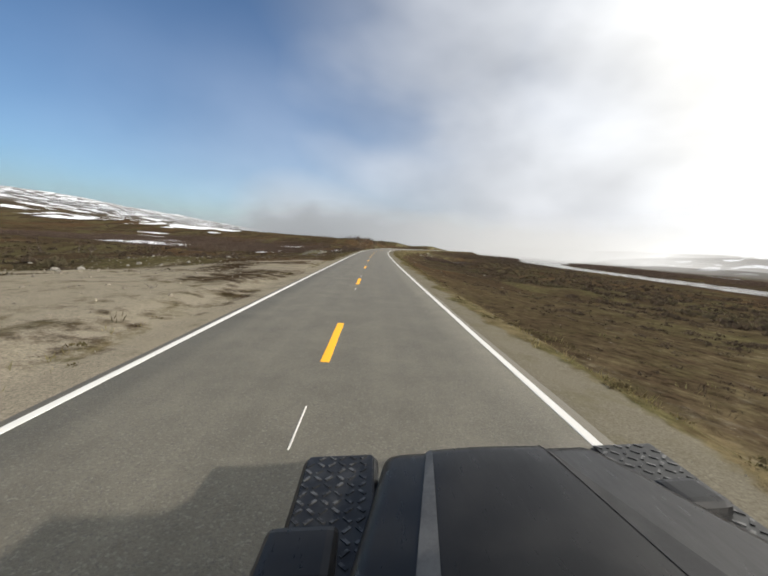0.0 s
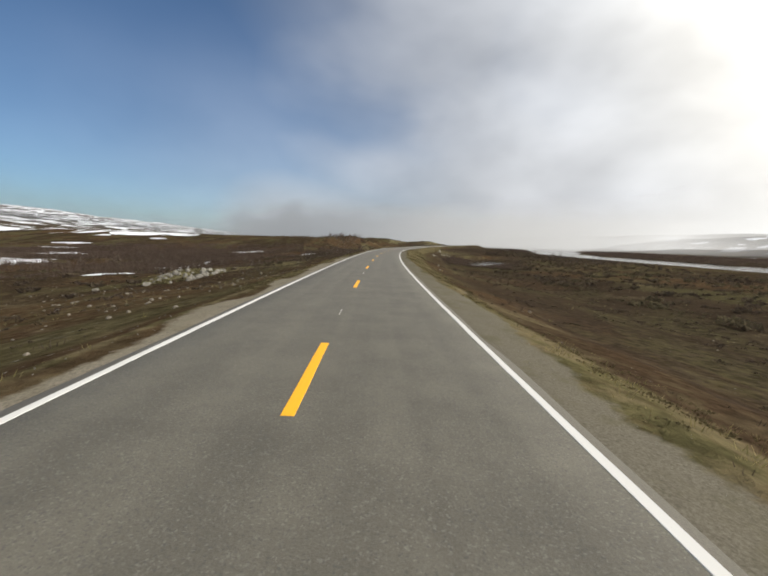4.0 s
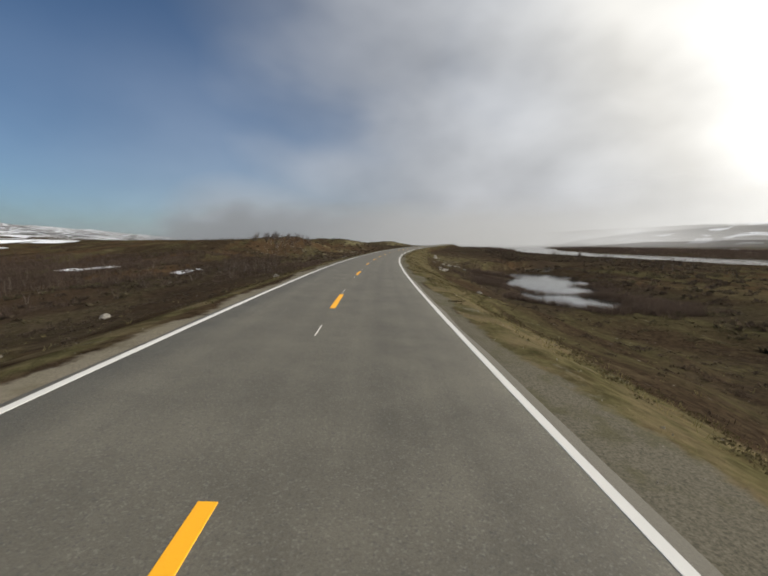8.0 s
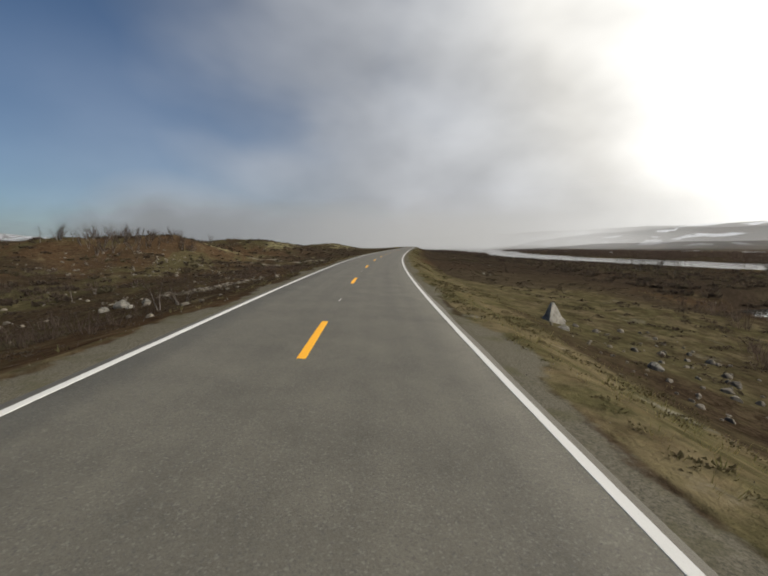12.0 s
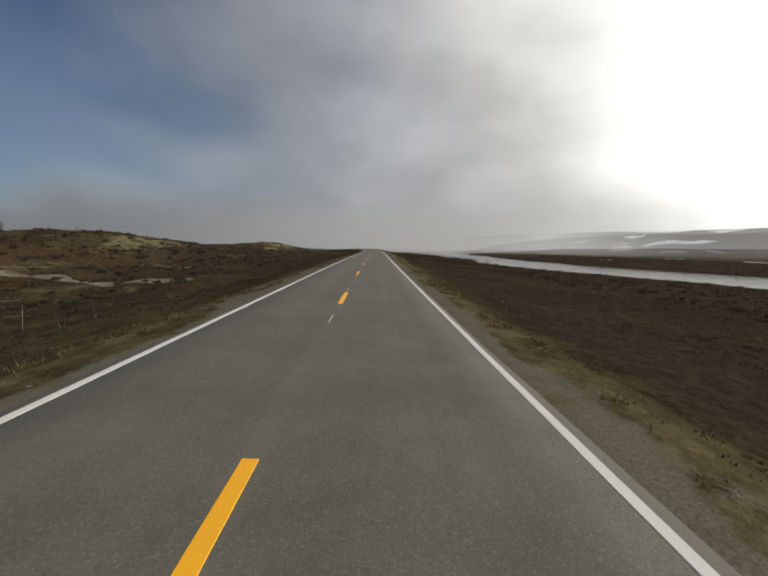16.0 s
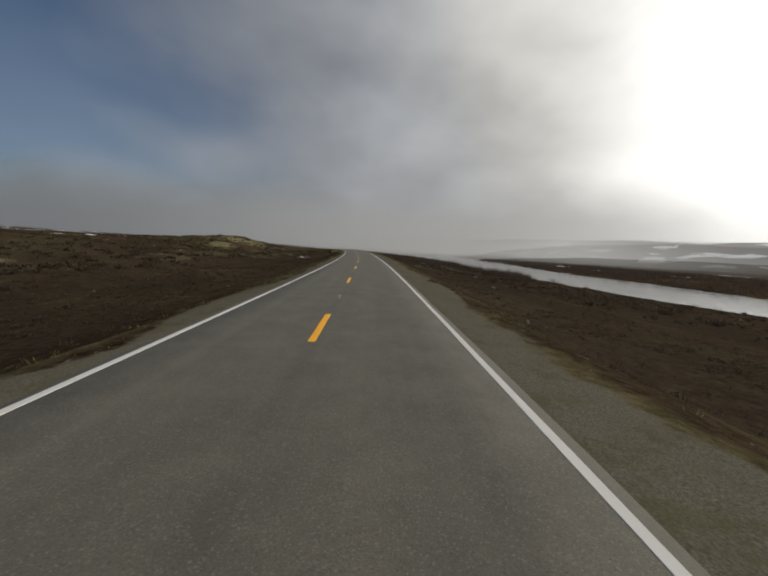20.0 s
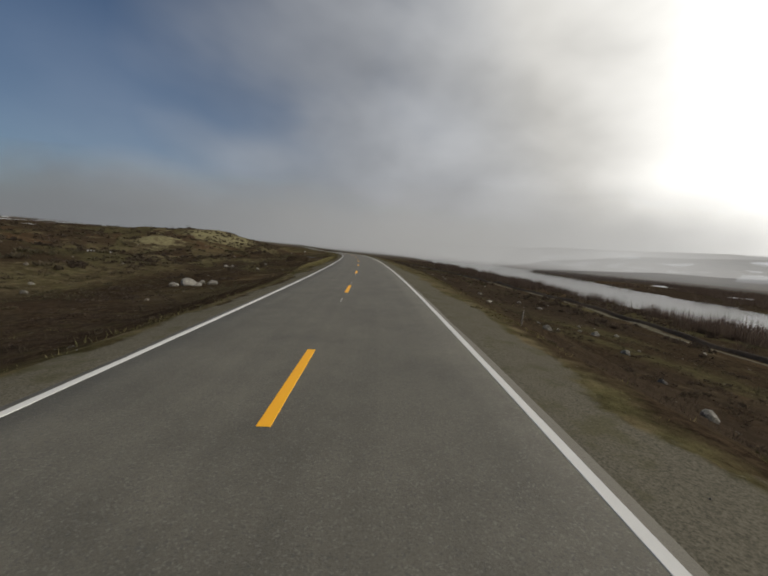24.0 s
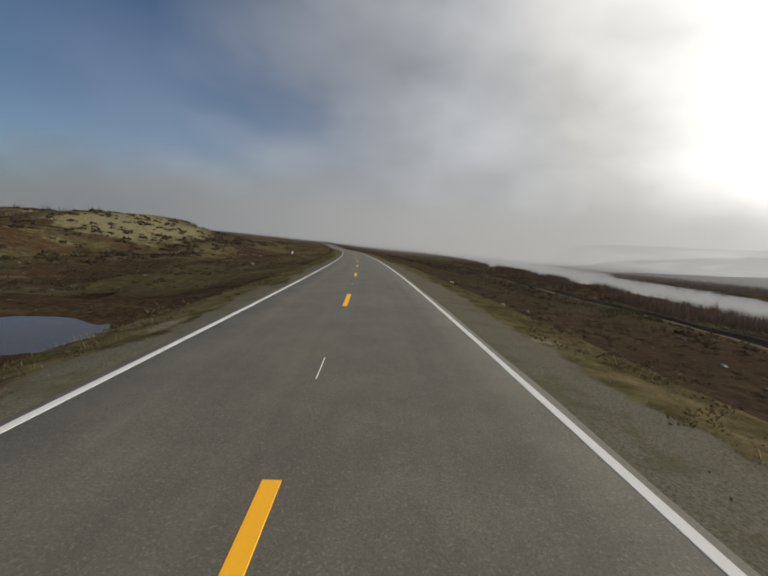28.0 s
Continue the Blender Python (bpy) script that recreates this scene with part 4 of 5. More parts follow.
for s, o in ((300, -31), (306, -34), (313, -33), (320, -40), (345, -62), (352, -66), (360, -72), (372, -78), (286, -12.5), (287.2, -11.8), (336, -13), (348, -28), (352, -25), (350, -30), (353, -17), (355, -18), (351, -20), (383, -24), (389, -26)):
    spots.append((s, o, .75))
for _ in range(14):
    spots.append((rng.uniform(30, 125), -rng.uniform(40, 95), 1.1))
for _ in range(14):
    spots.append((rng.uniform(255, 330), rng.uniform(60, 120), 1.1))
for _ in range(22):
    spots.append((rng.uniform(560, 790), rng.uniform(52, 78), .75))
for k, (s, o, size) in enumerate(spots):
    p = ground_at(np.array([s]), np.array([o]))[0]
    m = Matrix.LocRotScale(Vector(p) - Vector((0, 0, .02)), Euler((0, 0, rng.uniform(0, 6.28))), None)
    ob = TREES[k] if k < len(TREES) else copy_thing(TREES[k % len(TREES)], m)
    ob.matrix_basis = m
    ob.scale = [size * rng.uniform(.75, 1.2)] * 3


# ---- ground cover, joined ----
def scatter(count, s_range, o_range, keep, seed):
    g = np.random.default_rng(seed)
    s, o = g.uniform(*s_range, count), g.uniform(*o_range, count)
    ok = keep(s, o, g.random(count))
    s, o = s[ok], o[ok]
    return g, s, o, ground_at(s, o)


def dry(s, o):
    x, y = plan_xy(s, o)
    near = np.interp(y, SHORE_Y, SHORE_NEAR) - 6
    q = np.hypot((x - PUDDLE[0]) / PUDDLE[2], (y - PUDDLE[1]) / PUDDLE[3]) + .28 * lumps(x, y, 1.4) + .12 * lumps(x, y, .5)
    return (pond_depth(x, y) > .22) & ~((o > 60) & (x > near) & (y > -420)) & (q > 1.15)


def clumps(name, g, base, size, high, mat, label, category, spikes=7):
    """Low tufts, each a ring of leaning triangular sprays round a raised middle."""
    k = len(base)
    size, high = np.broadcast_to(size, k), np.broadcast_to(high, k)
    w = g.uniform(0, 6.28, (k, 1)) + np.linspace(0, 6.28, spikes, endpoint=False)[None, :]
    reach = size[:, None] * g.uniform(.6, 1.15, (k, spikes))
    ring = np.stack([base[:, None, 0] + reach * np.cos(w), base[:, None, 1] + reach * np.sin(w), base[:, None, 2] + high[:, None] * g.uniform(-.25, .35, (k, spikes)) - .03], -1)
    top = base + np.stack([g.normal(0, .15, k) * size, g.normal(0, .15, k) * size, high * g.uniform(.75, 1.2, k)], -1)
    v = np.concatenate([top[:, None, :], ring], 1).reshape(-1, 3)
    j = np.arange(spikes)
    f = np.stack([np.zeros(spikes, int), 1 + j, 1 + (j + 1) % spikes], -1)[None] + (np.arange(k) * (spikes + 1))[:, None, None]
    return tagged(new(name, mesh_from(name, v, f.reshape(-1, 3), [mat])), label, category, kind="stuff")


def blades(name, g, base, high, wide, lean, per, mat, label, category, stout=.045):
    """Thin upright blades in tufts."""
    k = len(base)
    b = np.repeat(base, per, 0)
    spread = np.repeat(np.broadcast_to(wide, k), per)
    h = np.repeat(np.broadcast_to(high, k), per) * g.uniform(.5, 1.2, k * per)
    w = g.uniform(0, 6.28, k * per)
    r = spread * g.random(k * per)
    foot = b + np.stack([r * np.cos(w), r * np.sin(w), np.full(k * per, -.03)], -1)
    t = np.stack([-np.sin(w), np.cos(w), 0 * w], -1) * (h * stout + .003)[:, None]
    tip = foot + np.stack([np.cos(w) * lean * h, np.sin(w) * lean * h, h], -1) + g.normal(0, .08, (k * per, 3)) * h[:, None]
    v = np.stack([foot - t, foot + t, tip], 1).reshape(-1, 3)
    me = mesh_from(name, v, np.arange(len(v)).reshape(-1, 3), [mat])
    return tagged(new(name, me), label, category, kind="stuff")


def domes(name, g, base, size, high, per, leaf, mat, label, category):
    """Low bushes: small leaf sprays over a dome."""
    k = len(base)
    b, r, h = np.repeat(base, per, 0), np.repeat(size, per), np.repeat(high, per)
    w, q = g.uniform(0, 6.28, k * per), np.sqrt(g.random(k * per))
    mid = b + np.stack([r * q * np.cos(w), r * q * np.sin(w), h * np.sqrt(1 - .85 * q * q) * g.uniform(.55, 1.1, k * per) - .02], -1)
    reach = (r * leaf * g.uniform(.7, 1.4, k * per))[:, None]
    out = np.stack([np.cos(w) * q, np.sin(w) * q, np.full(k * per, .9)], -1) + g.normal(0, .35, (k * per, 3))
    side = np.stack([-np.sin(w), np.cos(w), 0 * w], -1) + g.normal(0, .4, (k * per, 3))
    v = np.stack([mid - side * reach - out * reach * .6, mid + side * reach - out * reach * .6, mid + out * reach], 1).reshape(-1, 3)
    return tagged(new(name, mesh_from(name, v, np.arange(len(v)).reshape(-1, 3), [mat])), label, category, kind="stuff")


def heath_keep(s, o, r):
    x, y = plan_xy(s, o)
    e = np.abs(o)
    old = (s > 556) & (o > track_at(s) - 5.2) & (o < track_at(s) + 1.6)
    lim = np.where(o > 0, verge_edge(s) - .3 + 1.2 * lumps(s, o, 22), left_edge(s) - .3 + .5 * lumps(s, o, 18))
    flat = (o < 0) & (o > -24) & (s < 39)
    patchy = lumps(x, y, 17) + .6 * lumps(x, y, 5)
    return (e > lim) & ~(flat & (r < .93)) & dry(s, o) & ~old & (patchy > -.55 + .6 * (r - .5))


g, s, o, p = scatter(20000, (0, 720), (-46, 46), heath_keep, 1)
blades("heath", g, p, g.uniform(.05, .17, len(s)), .38, .6, 10, heather, "low dark brown dwarf-birch and heather carpet", "heath", .07)
g, s, o, p = scatter(18000, (290, 575), (7.5, 60), lambda s, o, r: heath_keep(s, o, r) & (r < 1.2 - o / 90), 21)
blades("heath", g, p, g.uniform(.07, .20, len(s)), .5, .7, 14, heather, "dense knee-high brown dwarf-birch scrub", "heath", .05)
g, s, o, p = scatter(13000, (180, 580), (-40, -5.6), lambda s, o, r: heath_keep(s, o, r) & ((s < 268) | (s > 395)), 22)
blades("heath", g, p, g.uniform(.07, .19, len(s)), .5, .7, 14, heather, "dense knee-high brown dwarf-birch scrub", "heath", .05)
g, s, o, p = scatter(1500, (568, 612), (-6.6, -4.3), lambda s, o, r: (lumps(s, o, 9) > -.2), 23)
blades("dry_grass", g, p, g.uniform(.07, .2, len(s)), .2, .8, 12, grass_mat, "tall straw-coloured grass along the verge", "grass", .02)
g, s, o, p = scatter(1500, (570, 608), (-6.9, -4.5), lambda s, o, r: lumps(s * 1.4, o * 2, 5) > -.35, 24)
blades("dry_grass", g, p, g.uniform(.14, .38, len(s)), .28, .9, 22, grass_mat, "bent straw-coloured grass tussocks along the verge", "grass", .018)
g, s, o, p = scatter(34000, (-5, 725), (-34, 34), lambda s, o, r: heath_keep(s, o, r) & (lumps(s * 1.7, o * 1.7, 3.1) > -.3 + .6 * (r - .5)), 61)
size = g.uniform(.16, .46, len(s)) * np.clip((np.abs(o) - 4) / 12, .4, 1)
domes("dwarf_birch", g, p, size, size * g.uniform(.35, .65, len(s)), 28, .125, heather, "low rounded bushes of brown dwarf birch and heather", "heath")
g, s, o, p = scatter(26000, (-20, 860), (-150, 118), lambda s, o, r: (np.abs(o) > 31) & heath_keep(s, o, r) & (r < 1.25 - np.abs(o) / 140), 62)
size = g.uniform(.4, 1.1, len(s))
domes("dwarf_birch", g, p, size, size * g.uniform(.3, .6, len(s)), 17, .25, heather, "low rounded bushes of brown dwarf birch and heather", "heath")
g, s, o, p = scatter(24000, (-20, 800), (-150, 130), lambda s, o, r: (np.abs(o) > 44) & heath_keep(s, o, r), 2)
blades("heath", g, p, g.uniform(.15, .5, len(s)), .6, .7, 9, heather, "low dark brown dwarf-birch and heather carpet", "heath", .12)
g, s, o, p = scatter(9000, (0, 720), (-60, 60), lambda s, o, r: heath_keep(s, o, r) & (lumps(s * .4, o, 16) > .2), 3)
blades("moss", g, p, g.uniform(.06, .16, len(s)), .3, .6, 9, moss_mat, "olive green moss and grass hummocks on the heath", "moss", .12)


def verge_keep(s, o, r):
    e = np.abs(o)
    w = np.where(o > 0, verge_edge(s) + 1.2 * lumps(s, o, 22), left_edge(s) + .5 * lumps(s, o, 18))
    a = np.where(o > 0, np.interp(s, [0, 40, 70, 120, 160, 210, 400, 430, 550, 570], [4.3, 4.3, 4.3, 4.6, 4.3, 3.9, 3.9, 5.1, 5.0, 4.7]) + .4 * lumps(s, o, 9), np.interp(s, [60, 420, 450, 560, 600], [3.9, 3.85, 4.3, 4.2, 4.3]) + .3 * lumps(s, o, 9))
    return (e > a) & (e < w) & (lumps(s, o * 2, 3.5) + .8 * lumps(s, o, 11) > -.3 + .5 * (r - .5))


g, s, o, p = scatter(52000, (0, 700), (-7.4, 11), verge_keep, 4)
blades("grass", g, p, g.uniform(.05, .15, len(s)), .2, .6, 8, grass_mat, "short yellow-green grass on the road verge", "grass")
g, s, o, p = scatter(90000, (0, 700), (-7.4, 11), lambda s, o, r: verge_keep(s, o, r) & (lumps(s * 1.3 + 40, o * 1.6, 1.7) > -.05), 42)
size = g.uniform(.09, .24, len(s))
domes("grass_tuft", g, p, size, size * g.uniform(.3, .55, len(s)), 20, .11, tuft_mat, "low matted tufts of olive and straw-brown verge grass", "grass")
g, s, o, p = scatter(420, (127, 139), (-31, -19), lambda s, o, r: np.hypot((s - 133) / 4.6, (o + 25) / 5.4) < 1, 43)
size = g.uniform(.2, .5, len(s))
domes("moss", g, p, size, size * g.uniform(.4, .7, len(s)), 24, .16, moss_mat, "greenish moss cushions between the rubble", "moss")
g, s, o, p = scatter(9000, (30, 700), (4.3, 10), lambda s, o, r: verge_keep(s, o, r) & (lumps(s * 1.3, o * 3, 2.2) > .35), 41)
blades("heath", g, p, g.uniform(.04, .09, len(s)), .2, .9, 12, heather, "dark heather tufts scattered in the verge", "heath", .04)
g, s, o, p = scatter(9000, (60, 700), (-40, 40), lambda s, o, r: heath_keep(s, o, r) & (r < .8) & ((s < 275) | (s > 575)), 5)
blades("dry_grass", g, p, g.uniform(.08, .24, len(s)), .14, .6, 7, grass_mat, "dry straw-coloured grass between the heath", "grass")


def shrub_keep(s, o, r):
    x, y = plan_xy(s, o)
    d = pond_depth(x, y)
    pondside = (d > .1) & (d < 1.1) & (s > 205) & (s < 300) & (o > 13) & (lumps(x, y, 8) > -.35)
    shore = np.interp(y, SHORE_Y, SHORE_NEAR) - x
    riverside = (shore > 4) & (shore < 34) & (s > 330) & (lumps(x, y, 13) + .02 * (20 - shore) > -.1)
    wood = (o < -11) & (o > -95) & (s > 110) & (s < 290) & (lumps(x, y, 16) > -.25) & ((o < -38) | (s > 228))
    crest = (o < -26) & (o > -80) & (s > 290) & (s < 400) & (lumps(x, y, 12) > .25)
    return pondside | (riverside & (r < .5)) | wood | crest


def bank_keep(s, o, r):
    x, y = plan_xy(s, o)
    shore = np.interp(y, SHORE_Y, SHORE_NEAR) - x
    return (shore > 1) & (shore < 34) & (o > track_at(s) + 3) & (r < 1.05 - shore / 40) & (lumps(x, y, 15) + .6 * lumps(x, y, 5) > -.05)


g, s, o, p = scatter(90000, (560, 920), (55, 175), bank_keep, 31)
blades("willow_scrub", g, p, g.uniform(.7, 3.6, len(s)) * g.uniform(.5, 1, len(s)), .7, .25, 14, brush, "tall leafless willow scrub on the river bank", "scrub", .016)
g, s, o, p = scatter(56000, (100, 860), (-75, 135), shrub_keep, 6)
blades("willow_scrub", g, p, g.uniform(.4, 1.1, len(s)), .6, .5, 20, brush, "leafless dark willow and birch scrub", "scrub", .017)


def thicket_keep(s, o, r):
    x, y = plan_xy(s, o)
    d = pond_depth(x, y)
    return (d > -.06) & (d < .75) & (lumps(x, y, 7) > -.25)


g, s, o, p = scatter(13000, (212, 272), (12.5, 40), thicket_keep, 51)
blades("willow_scrub", g, p, g.uniform(.4, 1.0, len(s)), .5, .45, 24, brush, "dense leafless willow thicket round the pond", "scrub", .014)


def far_keep(s, o, r):
    x, y = plan_xy(s, o)
    river = (o > 0) & (x > np.interp(y, SHORE_Y, SHORE_NEAR) - 8) & (x < np.interp(y, SHORE_Y, SHORE_FAR) + 8)
    left = (o < -75) & (lumps(x, y, 60) + .5 * lumps(x, y, 25) > -.2)
    right = (o > 130) & (lumps(x, y, 70) > -.25)
    return (left | right) & ~river


g, s, o, p = scatter(15000, (168, 320), (-260, -58), lambda s, o, r: lumps(s, o * 1.5, 34) + .4 * lumps(s, o, 9) > -.45 + .5 * (r - .5), 81)
blades("birch_wood", g, p, g.uniform(.8, 2.4, len(s)), .9, .3, 15, brush, "leafless brown birch wood in the hollow", "woodland", .014)


def opposite_keep(s, o, r):
    x, y = plan_xy(s, o)
    past = x - np.interp(y, SHORE_Y, SHORE_FAR)
    return (past > 2) & (past < 150) & (r < 1.1 - past / 190) & (lumps(x, y, 45) + .5 * lumps(x, y, 15) > -.35)


g, s, o, p = scatter(26000, (330, 1000), (100, 330), opposite_keep, 82)
blades("willow_scrub", g, p, g.uniform(1.2, 3.4, len(s)), 1.4, .3, 12, brush, "dark leafless scrub on the opposite river bank", "scrub", .022)
g, s, o, p = scatter(20000, (-50, 1250), (-600, 620), far_keep, 8)
blades("distant_birch_wood", g, p, g.uniform(1.0, 2.6, len(s)), 1.3, .4, 16, brush, "distant leafless brown birch woodland", "woodland", .016)
g, s, o, p = scatter(16000, (0, 660), (-5.0, 5.2), lambda s, o, r: (np.abs(o) > 3.5), 9)
sz = g.uniform(.008, .03, len(s))
clumps("pebbles", g, p, sz, sz * .9, pebble_mat, "loose grey pebbles on the gravel shoulder", "pebbles", spikes=5)

# ---- low earth bank along the river meadow ----
bs = np.arange(560, 800, 1.5)
prof_o = np.array([-1.3, -.55, -.2, .25, .7, 1.5])
prof_z = np.array([-.1, .15, .42, .44, .26, -.1])
A, C = np.meshgrid(bs, prof_o, indexing="ij")
mid = track_at(A)
P = ground_at(A, mid + C)
P[..., 2] = ground_at(A, mid)[..., 2] + prof_z[None, :] * (1 + .3 * lumps(A, C, 4)) + 0.03
me = mesh_from("earth_bank", P.reshape(-1, 3), grid_faces(*A.shape)[:, ::-1], [peat], smooth=True)
tagged(new("earth_bank", me), "long low bank of dark peat along the old track", "bank", kind="structure")


# ---- posts ----
grey_wood = plain("weathered_wood", (0.16, 0.14, 0.12), (0.32, 0.29, 0.25), 6.0, .85, .3, .01)
white_plastic = plain("dull_white_marker", (0.62, 0.61, 0.58), (0.78, 0.77, 0.74), 3.0, .6, .1, .01)


def rod(bm, r0, r1, z0, z1, sides=8):
    m = Matrix.Translation((0, 0, (z0 + z1) / 2))
    bmesh.ops.create_cone(bm, cap_ends=True, segments=sides, radius1=r0, radius2=r1, depth=z1 - z0, matrix=m)


def box(bm, x0, x1, y0, y1, z0, z1, bevel=0.0):
    m = Matrix.LocRotScale(((x0 + x1) / 2, (y0 + y1) / 2, (z0 + z1) / 2), None, (x1 - x0, y1 - y0, z1 - z0))
    made = bmesh.ops.create_cube(bm, size=1.0, matrix=m)
    if bevel:
        edges = {e for v in made["verts"] for e in v.link_edges}
        bmesh.ops.bevel(bm, geom=list(edges), offset=bevel, segments=3, affect="EDGES", profile=.6)


def stake(s, o, tall, r, lean, mat, label, name="stake"):
    bm = bmesh.new()
    rod(bm, r, r * .6, -.15, tall, 7)
    for v in bm.verts:
        v.co.x += lean * v.co.z + .02 * math.sin(v.co.z * 4)
    ob = bm_object(name, bm, mat, smooth=True)
    ob.location = ground_at(np.array([s]), np.array([o]))[0]
    return tagged(ob, label, "stake")


stake(384, -28, 2.3, .03, .04, grey_wood, "thin weathered wooden stake standing in heath")
stake(268.8, 15.8, 1.6, .03, -.12, grey_wood, "leaning weathered wooden stake above the pond")
stake(545, 7.3, .7, .03, .05, grey_wood, "short weathered stake beside the verge")
stake(353, -14.5, 1.5, .022, .05, grey_wood, "thin weathered wooden stake standing in heath")
stake(88, 9.5, .6, .02, .08, grey_wood, "short thin stake in the heath")
post = new("marker_post")
post.location = ground_at(np.array([721.0]), np.array([-16.8]))[0]
bm = bmesh.new()
box(bm, -.13, .13, -.06, .06, -.2, .85, .02)
part("post", bm, white_plastic, post)
bm = bmesh.new()
box(bm, -.14, .14, -.07, .07, .85, .93, .02)
part("cap", bm, grey_wood, post, "grey weathered cap")
tagged(post, "short white marker post standing in heath", "post")
gauge = new("gauge_post")
gauge.location = ground_at(np.array([604.0]), np.array([66.0]))[0]
bm = bmesh.new()
rod(bm, .05, .05, -.2, 2.2, 8)
part("pole", bm, grey_wood, gauge, smooth=True)
bm = bmesh.new()
box(bm, -.2, .2, -.12, .12, 1.9, 2.45, .02)
part("box", bm, grey_wood, gauge, "grey box on top")
tagged(gauge, "wooden post with a grey box near the river", "post")


# ---- the vehicle that carries the camera, as it stands at the start ----
black_paint, n = material("satin_black_paint")
co = coords(n)
scratch = n.noise(n.stretch(co, 14.0, 2.0, 14.0), 3.0, 5.0, 0.7)
film = n.noise(co, 2.2, 4.0, 0.6)
finish(n, n.mix(n.step(film, 0.35, 0.7), (0.005, 0.005, 0.0055), (0.014, 0.0135, 0.013)), n.step(scratch, 0.2, 0.8, 0.24, 0.42), scratch, 0.12, 0.003, IOR=1.32)
plate_mat, n = material("black_chequer_plate")
finish(n, n.mix(n.step(n.noise(coords(n), 9.0, 4.0, 0.6), 0.4, 0.7), (0.015, 0.015, 0.015), (0.035, 0.035, 0.034)), 0.32, Metallic=0.3)
tread_mat, n = material("worn_tread_metal")
finish(n, n.mix(n.step(n.noise(coords(n), 20.0, 3.0, 0.6), 0.45, 0.6), (0.03, 0.03, 0.03), (0.13, 0.13, 0.125)), 0.34, Metallic=0.5)
strip_mat = plain("paler_grey_strip", (0.05, 0.05, 0.05), (0.11, 0.11, 0.108), 9.0, .5, .1, .003)
# tyre rubber, also the black for the shaded gap beside the bonnet ridge
tyre_and_shade_black = plain("tyre_rubber_and_ridge_shade", (0.012, 0.012, 0.012), (0.03, 0.03, 0.03), 8.0, .85, .3, .004)
steel = plain("painted_steel_rim", (0.03, 0.03, 0.03), (0.08, 0.08, 0.08), 6.0, .5, .1, .004)
glass, n = material("windscreen_glass")
finish(n, (0.9, 0.95, 0.95), 0.02, **{"Transmission Weight": 1.0, "IOR": 1.45})

CAR_S, CAR_O = -0.02, 0.46 + 0.67
LEAN = math.tan(radians(4.5))


def lean(bm):
    for v in bm.verts:
        v.co.z += LEAN * v.co.x
    return bm


_, _, _, _th0 = road_at(CAR_S)
car = new("off_road_vehicle")
_p = on_road(np.array([CAR_S]), np.array([CAR_O]))[0]
car.matrix_basis = Matrix.Translation(_p) @ Matrix.Rotation(-float(_th0), 4, "Z") @ Matrix.Rotation(math.atan(float(bank_at(CAR_S))), 4, "Y")
tagged(car, "black off-road car with chequer plate wings standing on the road", "car")

# bonnet: a panel with a raised middle that narrows to the front and rounded rims
def bonnet_lines(y):
    """Across the bonnet at y: outer rims, the raised middle's two edges, its flanks' widths, the height."""
    q = (1.60 - y) / .74
    middle, half = -.05 - .04 * q, .26 + .10 * q
    return -.50 - .148 * q, .47 + .235 * q, middle - half, middle + half, .028 + .046 * q, .014 + .10 * q, 1.090 + .05 * q


bm = bmesh.new()
rows = []
for y, dz in ((.46, 0), (.62, 0), (.8, 0), (1.0, 0), (1.2, 0), (1.4, 0), (1.52, -.001), (1.57, -.007), (1.595, -.02), (1.606, -.045), (1.612, -.13)):
    xl, xr, a, b, wl, wr, base = bonnet_lines(y)
    prof = [(xl - .014, -.17), (xl - .006, -.08), (xl + .004, -.036), (xl + .024, -.012), (xl + .06, -.002), (a - .008, .001), (a, .005), (a + wl, .015), (a + wl + .012, .017),
            ((a + b) / 2 - .12, .022), ((a + b) / 2, .024), ((a + b) / 2 + .12, .022), (b - .012, .018), (b, .016), (b + wr, .006), (b + wr + .01, .002), (xr - .07, .001), (xr - .028, -.010), (xr - .004, -.036), (xr + .006, -.08), (xr + .014, -.17)]
    rows.append([bm.verts.new((x, y, base + dz + z)) for x, z in prof])
for p0, p1 in zip(rows, rows[1:]):
    for i in range(len(p0) - 1):
        bm.faces.new((p0[i], p0[i + 1], p1[i + 1], p1[i]))
bmesh.ops.recalc_face_normals(bm, faces=bm.faces)
bonnet = part("bonnet", lean(bm), black_paint, car, "satin black bonnet with a raised middle", True)


def flank(left, mat, label):
    """A strip along one flank of the raised middle."""
    bm = bmesh.new()
    rows = []
    for y in (.48, .7, .9, 1.1, 1.3, 1.5, 1.57, 1.59):
        _, _, a, b, wl, wr, base = bonnet_lines(y)
        base -= .007 if y == 1.57 else .015 if y > 1.58 else 0
        ends = (a + .002, .008, a + wl - .002, .0175) if left else (b + .002, .0185, b + wr - .002, .0085)
        rows.append([bm.verts.new((ends[0], y, base + ends[1])), bm.verts.new((ends[2], y, base + ends[3]))])
    for p0, p1 in zip(rows, rows[1:]):
        bm.faces.new((p0[0], p0[1], p1[1], p1[0]))
    bmesh.ops.recalc_face_normals(bm, faces=bm.faces)
    bmesh.ops.solidify(bm, geom=list(bm.faces), thickness=.002)
    part("ridge_strip", lean(bm), mat, bonnet, label)


# left flank: a grey strip, paler than the bonnet paint
flank(True, strip_mat, "grey strip along the ridge, paler than the bonnet")
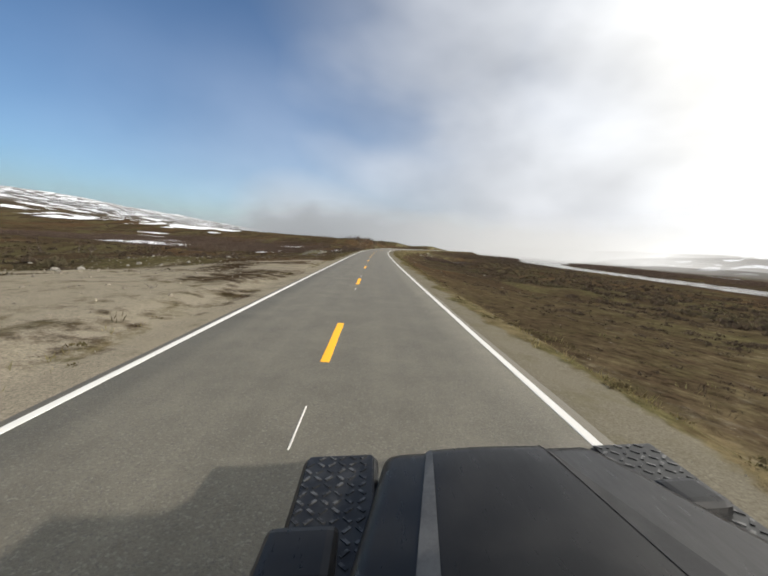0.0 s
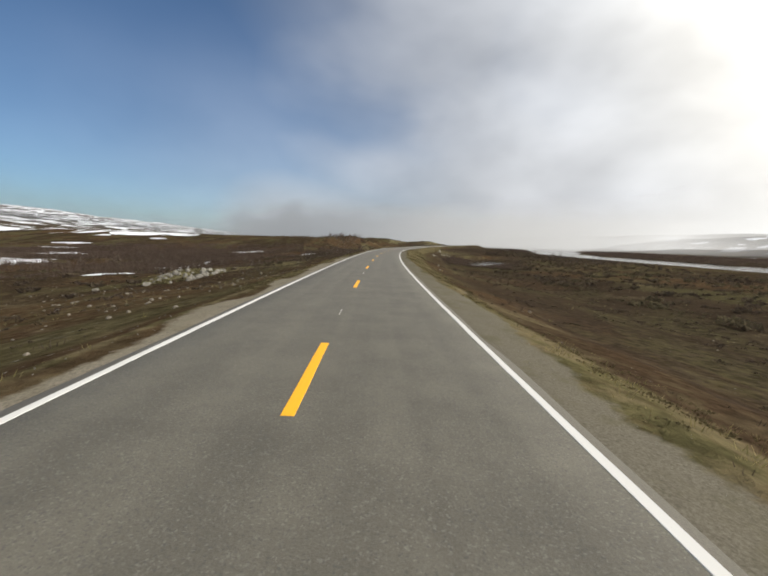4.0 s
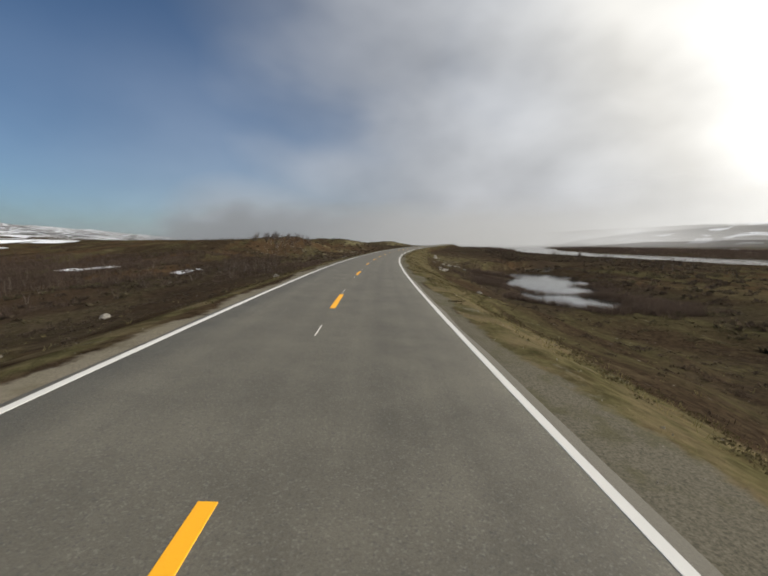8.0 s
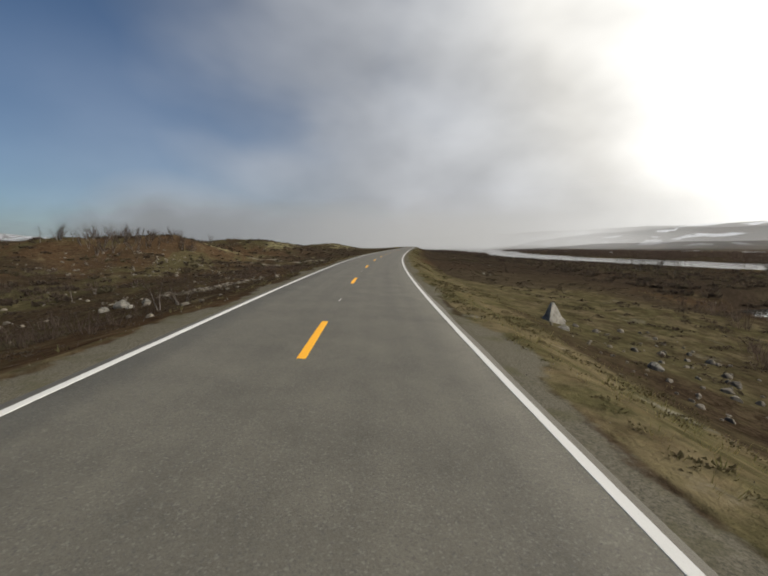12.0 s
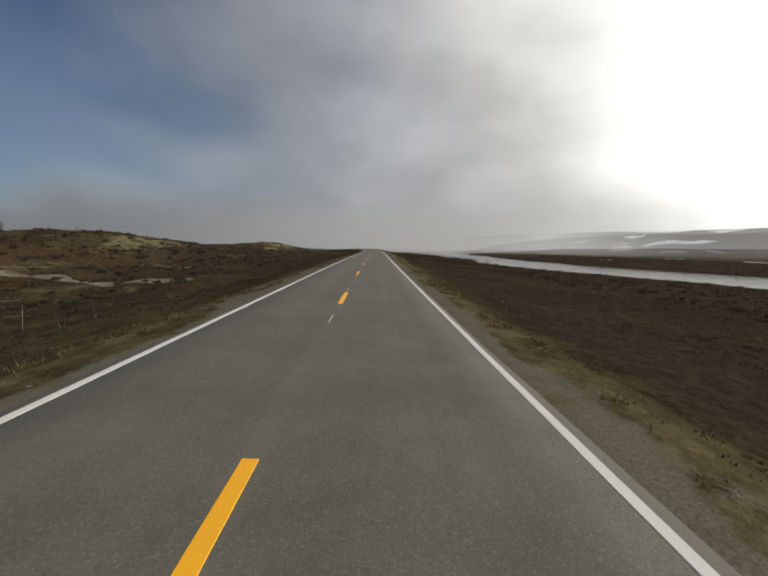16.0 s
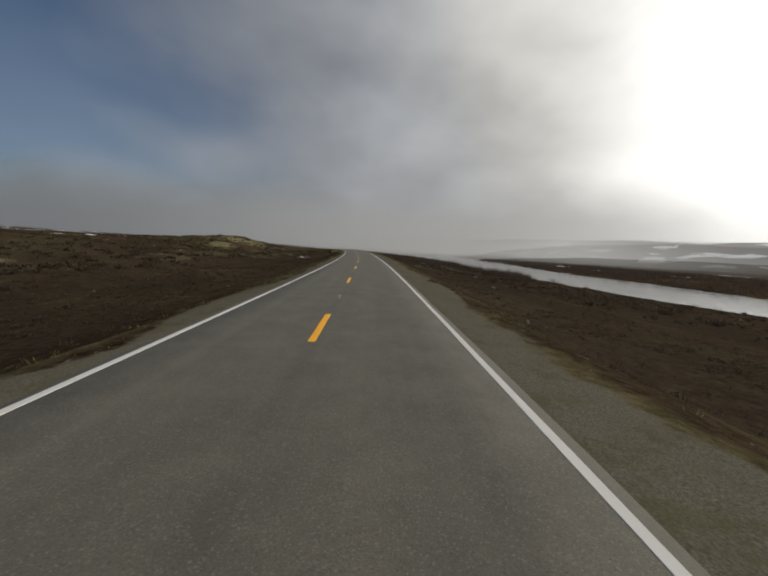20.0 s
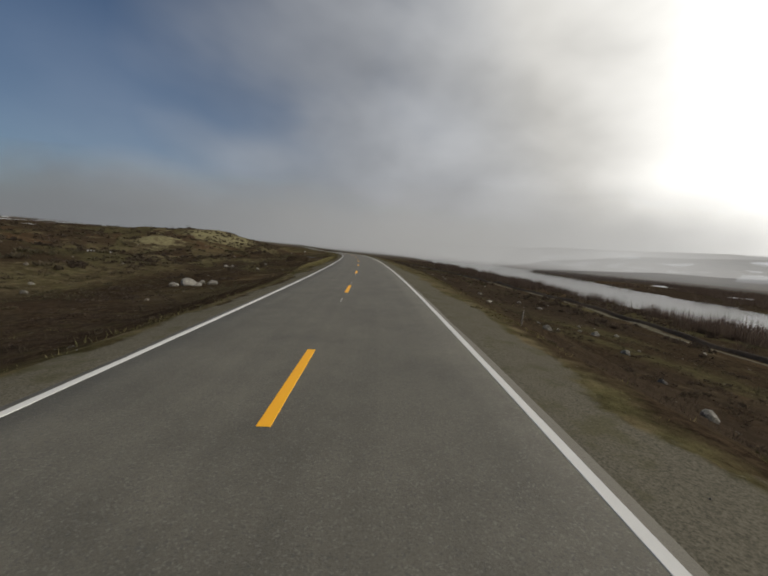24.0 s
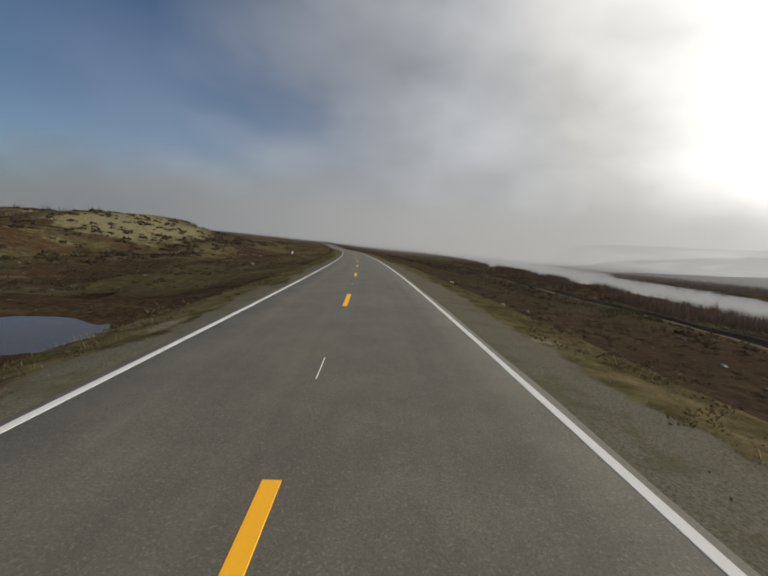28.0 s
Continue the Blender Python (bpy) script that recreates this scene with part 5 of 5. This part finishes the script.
# shade beside the ridge's right flank, put in as a black strip
flank(False, tyre_and_shade_black, "black strip painted as the shade beside the ridge")


def chequer(side):
    """Wing with a chequer plate on top and a raised cover behind it."""
    bm = bmesh.new()
    lo, hi = (-.90, -.525) if side < 0 else (.545, .90)
    box(bm, lo, hi, .25, 1.76, .42, .985, .05)
    wing = part("wing", lean(bm), black_paint, car)
    bm = bmesh.new()
    box(bm, lo + .03, hi - .03, .75, 1.735, .984, .992, .002)
    plate = part("chequer_plate", lean(bm), plate_mat, wing, "black chequer plate")
    bm = bmesh.new()
    k = 0
    for i in range(18):
        for j in range(6):
            if i == 0 and j == (0 if side < 0 else 5):
                continue
            x, y = lo + .045 + j * .051, 1.715 - i * .052
            turn = radians(45 if (i + j) % 2 else -45)
            m = Matrix.LocRotScale((x, y, .9935), Euler((0, 0, turn)), (.038, .0135, .005))
            bmesh.ops.create_cube(bm, size=1.0, matrix=m)
    part("tread", lean(bm), tread_mat, wing, "raised diamond treads")
    bm = bmesh.new()
    if side < 0:
        box(bm, -.95, -.675, .98, 1.27, .88, 1.035, .045)
    else:
        box(bm, .625, .83, 1.23, 1.43, .93, 1.065, .045)
    for v in bm.verts:      # the top falls away to the front
        v.co.z -= .10 * max(v.co.y - 1.05, 0) if v.co.z > .98 else 0
    part("wing_cover", lean(bm), black_paint, wing, "black raised cover on the wing")
    for y in (1.05,):
        bm = bmesh.new()
        bmesh.ops.create_cone(bm, cap_ends=True, segments=28, radius1=.39, radius2=.39, depth=.24, matrix=Matrix.Translation((side * .74, y, .39)) @ Matrix.Rotation(math.pi / 2, 4, "Y"))
        bmesh.ops.bevel(bm, geom=[e for e in bm.edges if len(e.link_faces) == 2 and e.calc_face_angle(0) > .8], offset=.05, segments=3, affect="EDGES")
        wheel = part("wheel", bm, tyre_and_shade_black, car, "black tyre", True)
        bm = bmesh.new()
        bmesh.ops.create_cone(bm, cap_ends=True, segments=20, radius1=.2, radius2=.2, depth=.26, matrix=Matrix.Translation((side * .74, y, .39)) @ Matrix.Rotation(math.pi / 2, 4, "Y"))
        part("rim", bm, steel, wheel, "dark steel rim")


chequer(-1)
chequer(1)
bm = bmesh.new()
box(bm, -.50, .47, 1.50, 1.585, .5, .93, .03)
part("front_panel", lean(bm), black_paint, car)
bm = bmesh.new()
box(bm, -.88, .88, 1.72, 1.86, .45, .62, .03)
part("bumper", bm, steel, car, "dark steel bumper")
# cabin behind the windscreen, under the camera
bm = bmesh.new()
box(bm, -.88, .88, -1.6, .55, .42, 1.12, .04)
part("cabin_body", lean(bm), black_paint, car)
bm = bmesh.new()
box(bm, -.80, .80, -1.6, -.06, 1.76, 1.83, .03)
part("roof", lean(bm), black_paint, car)
for side in (-1, 1):
    for y0, y1 in ((.46, -.05), (-1.52, -1.52)):
        bm = bmesh.new()
        box(bm, -.035, .035, -.035, .035, 0, 1, .01)
        for v in bm.verts:
            q = v.co.z
            v.co = Vector((side * (.80 - .04 * q) + v.co.x, y0 + (y1 - y0) * q + v.co.y, 1.08 + .72 * q))
        part("pillar", lean(bm), black_paint, car)
    bm = bmesh.new()
    bmesh.ops.create_cone(bm, cap_ends=True, segments=28, radius1=.39, radius2=.39, depth=.24, matrix=Matrix.Translation((side * .74, -1.3, .39)) @ Matrix.Rotation(math.pi / 2, 4, "Y"))
    wheel = part("wheel", bm, tyre_and_shade_black, car, "black tyre", True)
    bm = bmesh.new()
    box(bm, side * .98 - .1, side * .98 + .1, .30, .36, 1.18, 1.42, .025)
    part("mirror", lean(bm), black_paint, car, "black door mirror")
bm = bmesh.new()
v = [bm.verts.new(c) for c in ((-.74, .45, 1.12), (.74, .45, 1.12), (.72, -.03, 1.76), (-.72, -.03, 1.76))]
bm.faces.new(v)
bmesh.ops.solidify(bm, geom=list(bm.faces), thickness=.006)
ws = part("windscreen", lean(bm), glass, car, "clear windscreen")
ws.visible_shadow = False
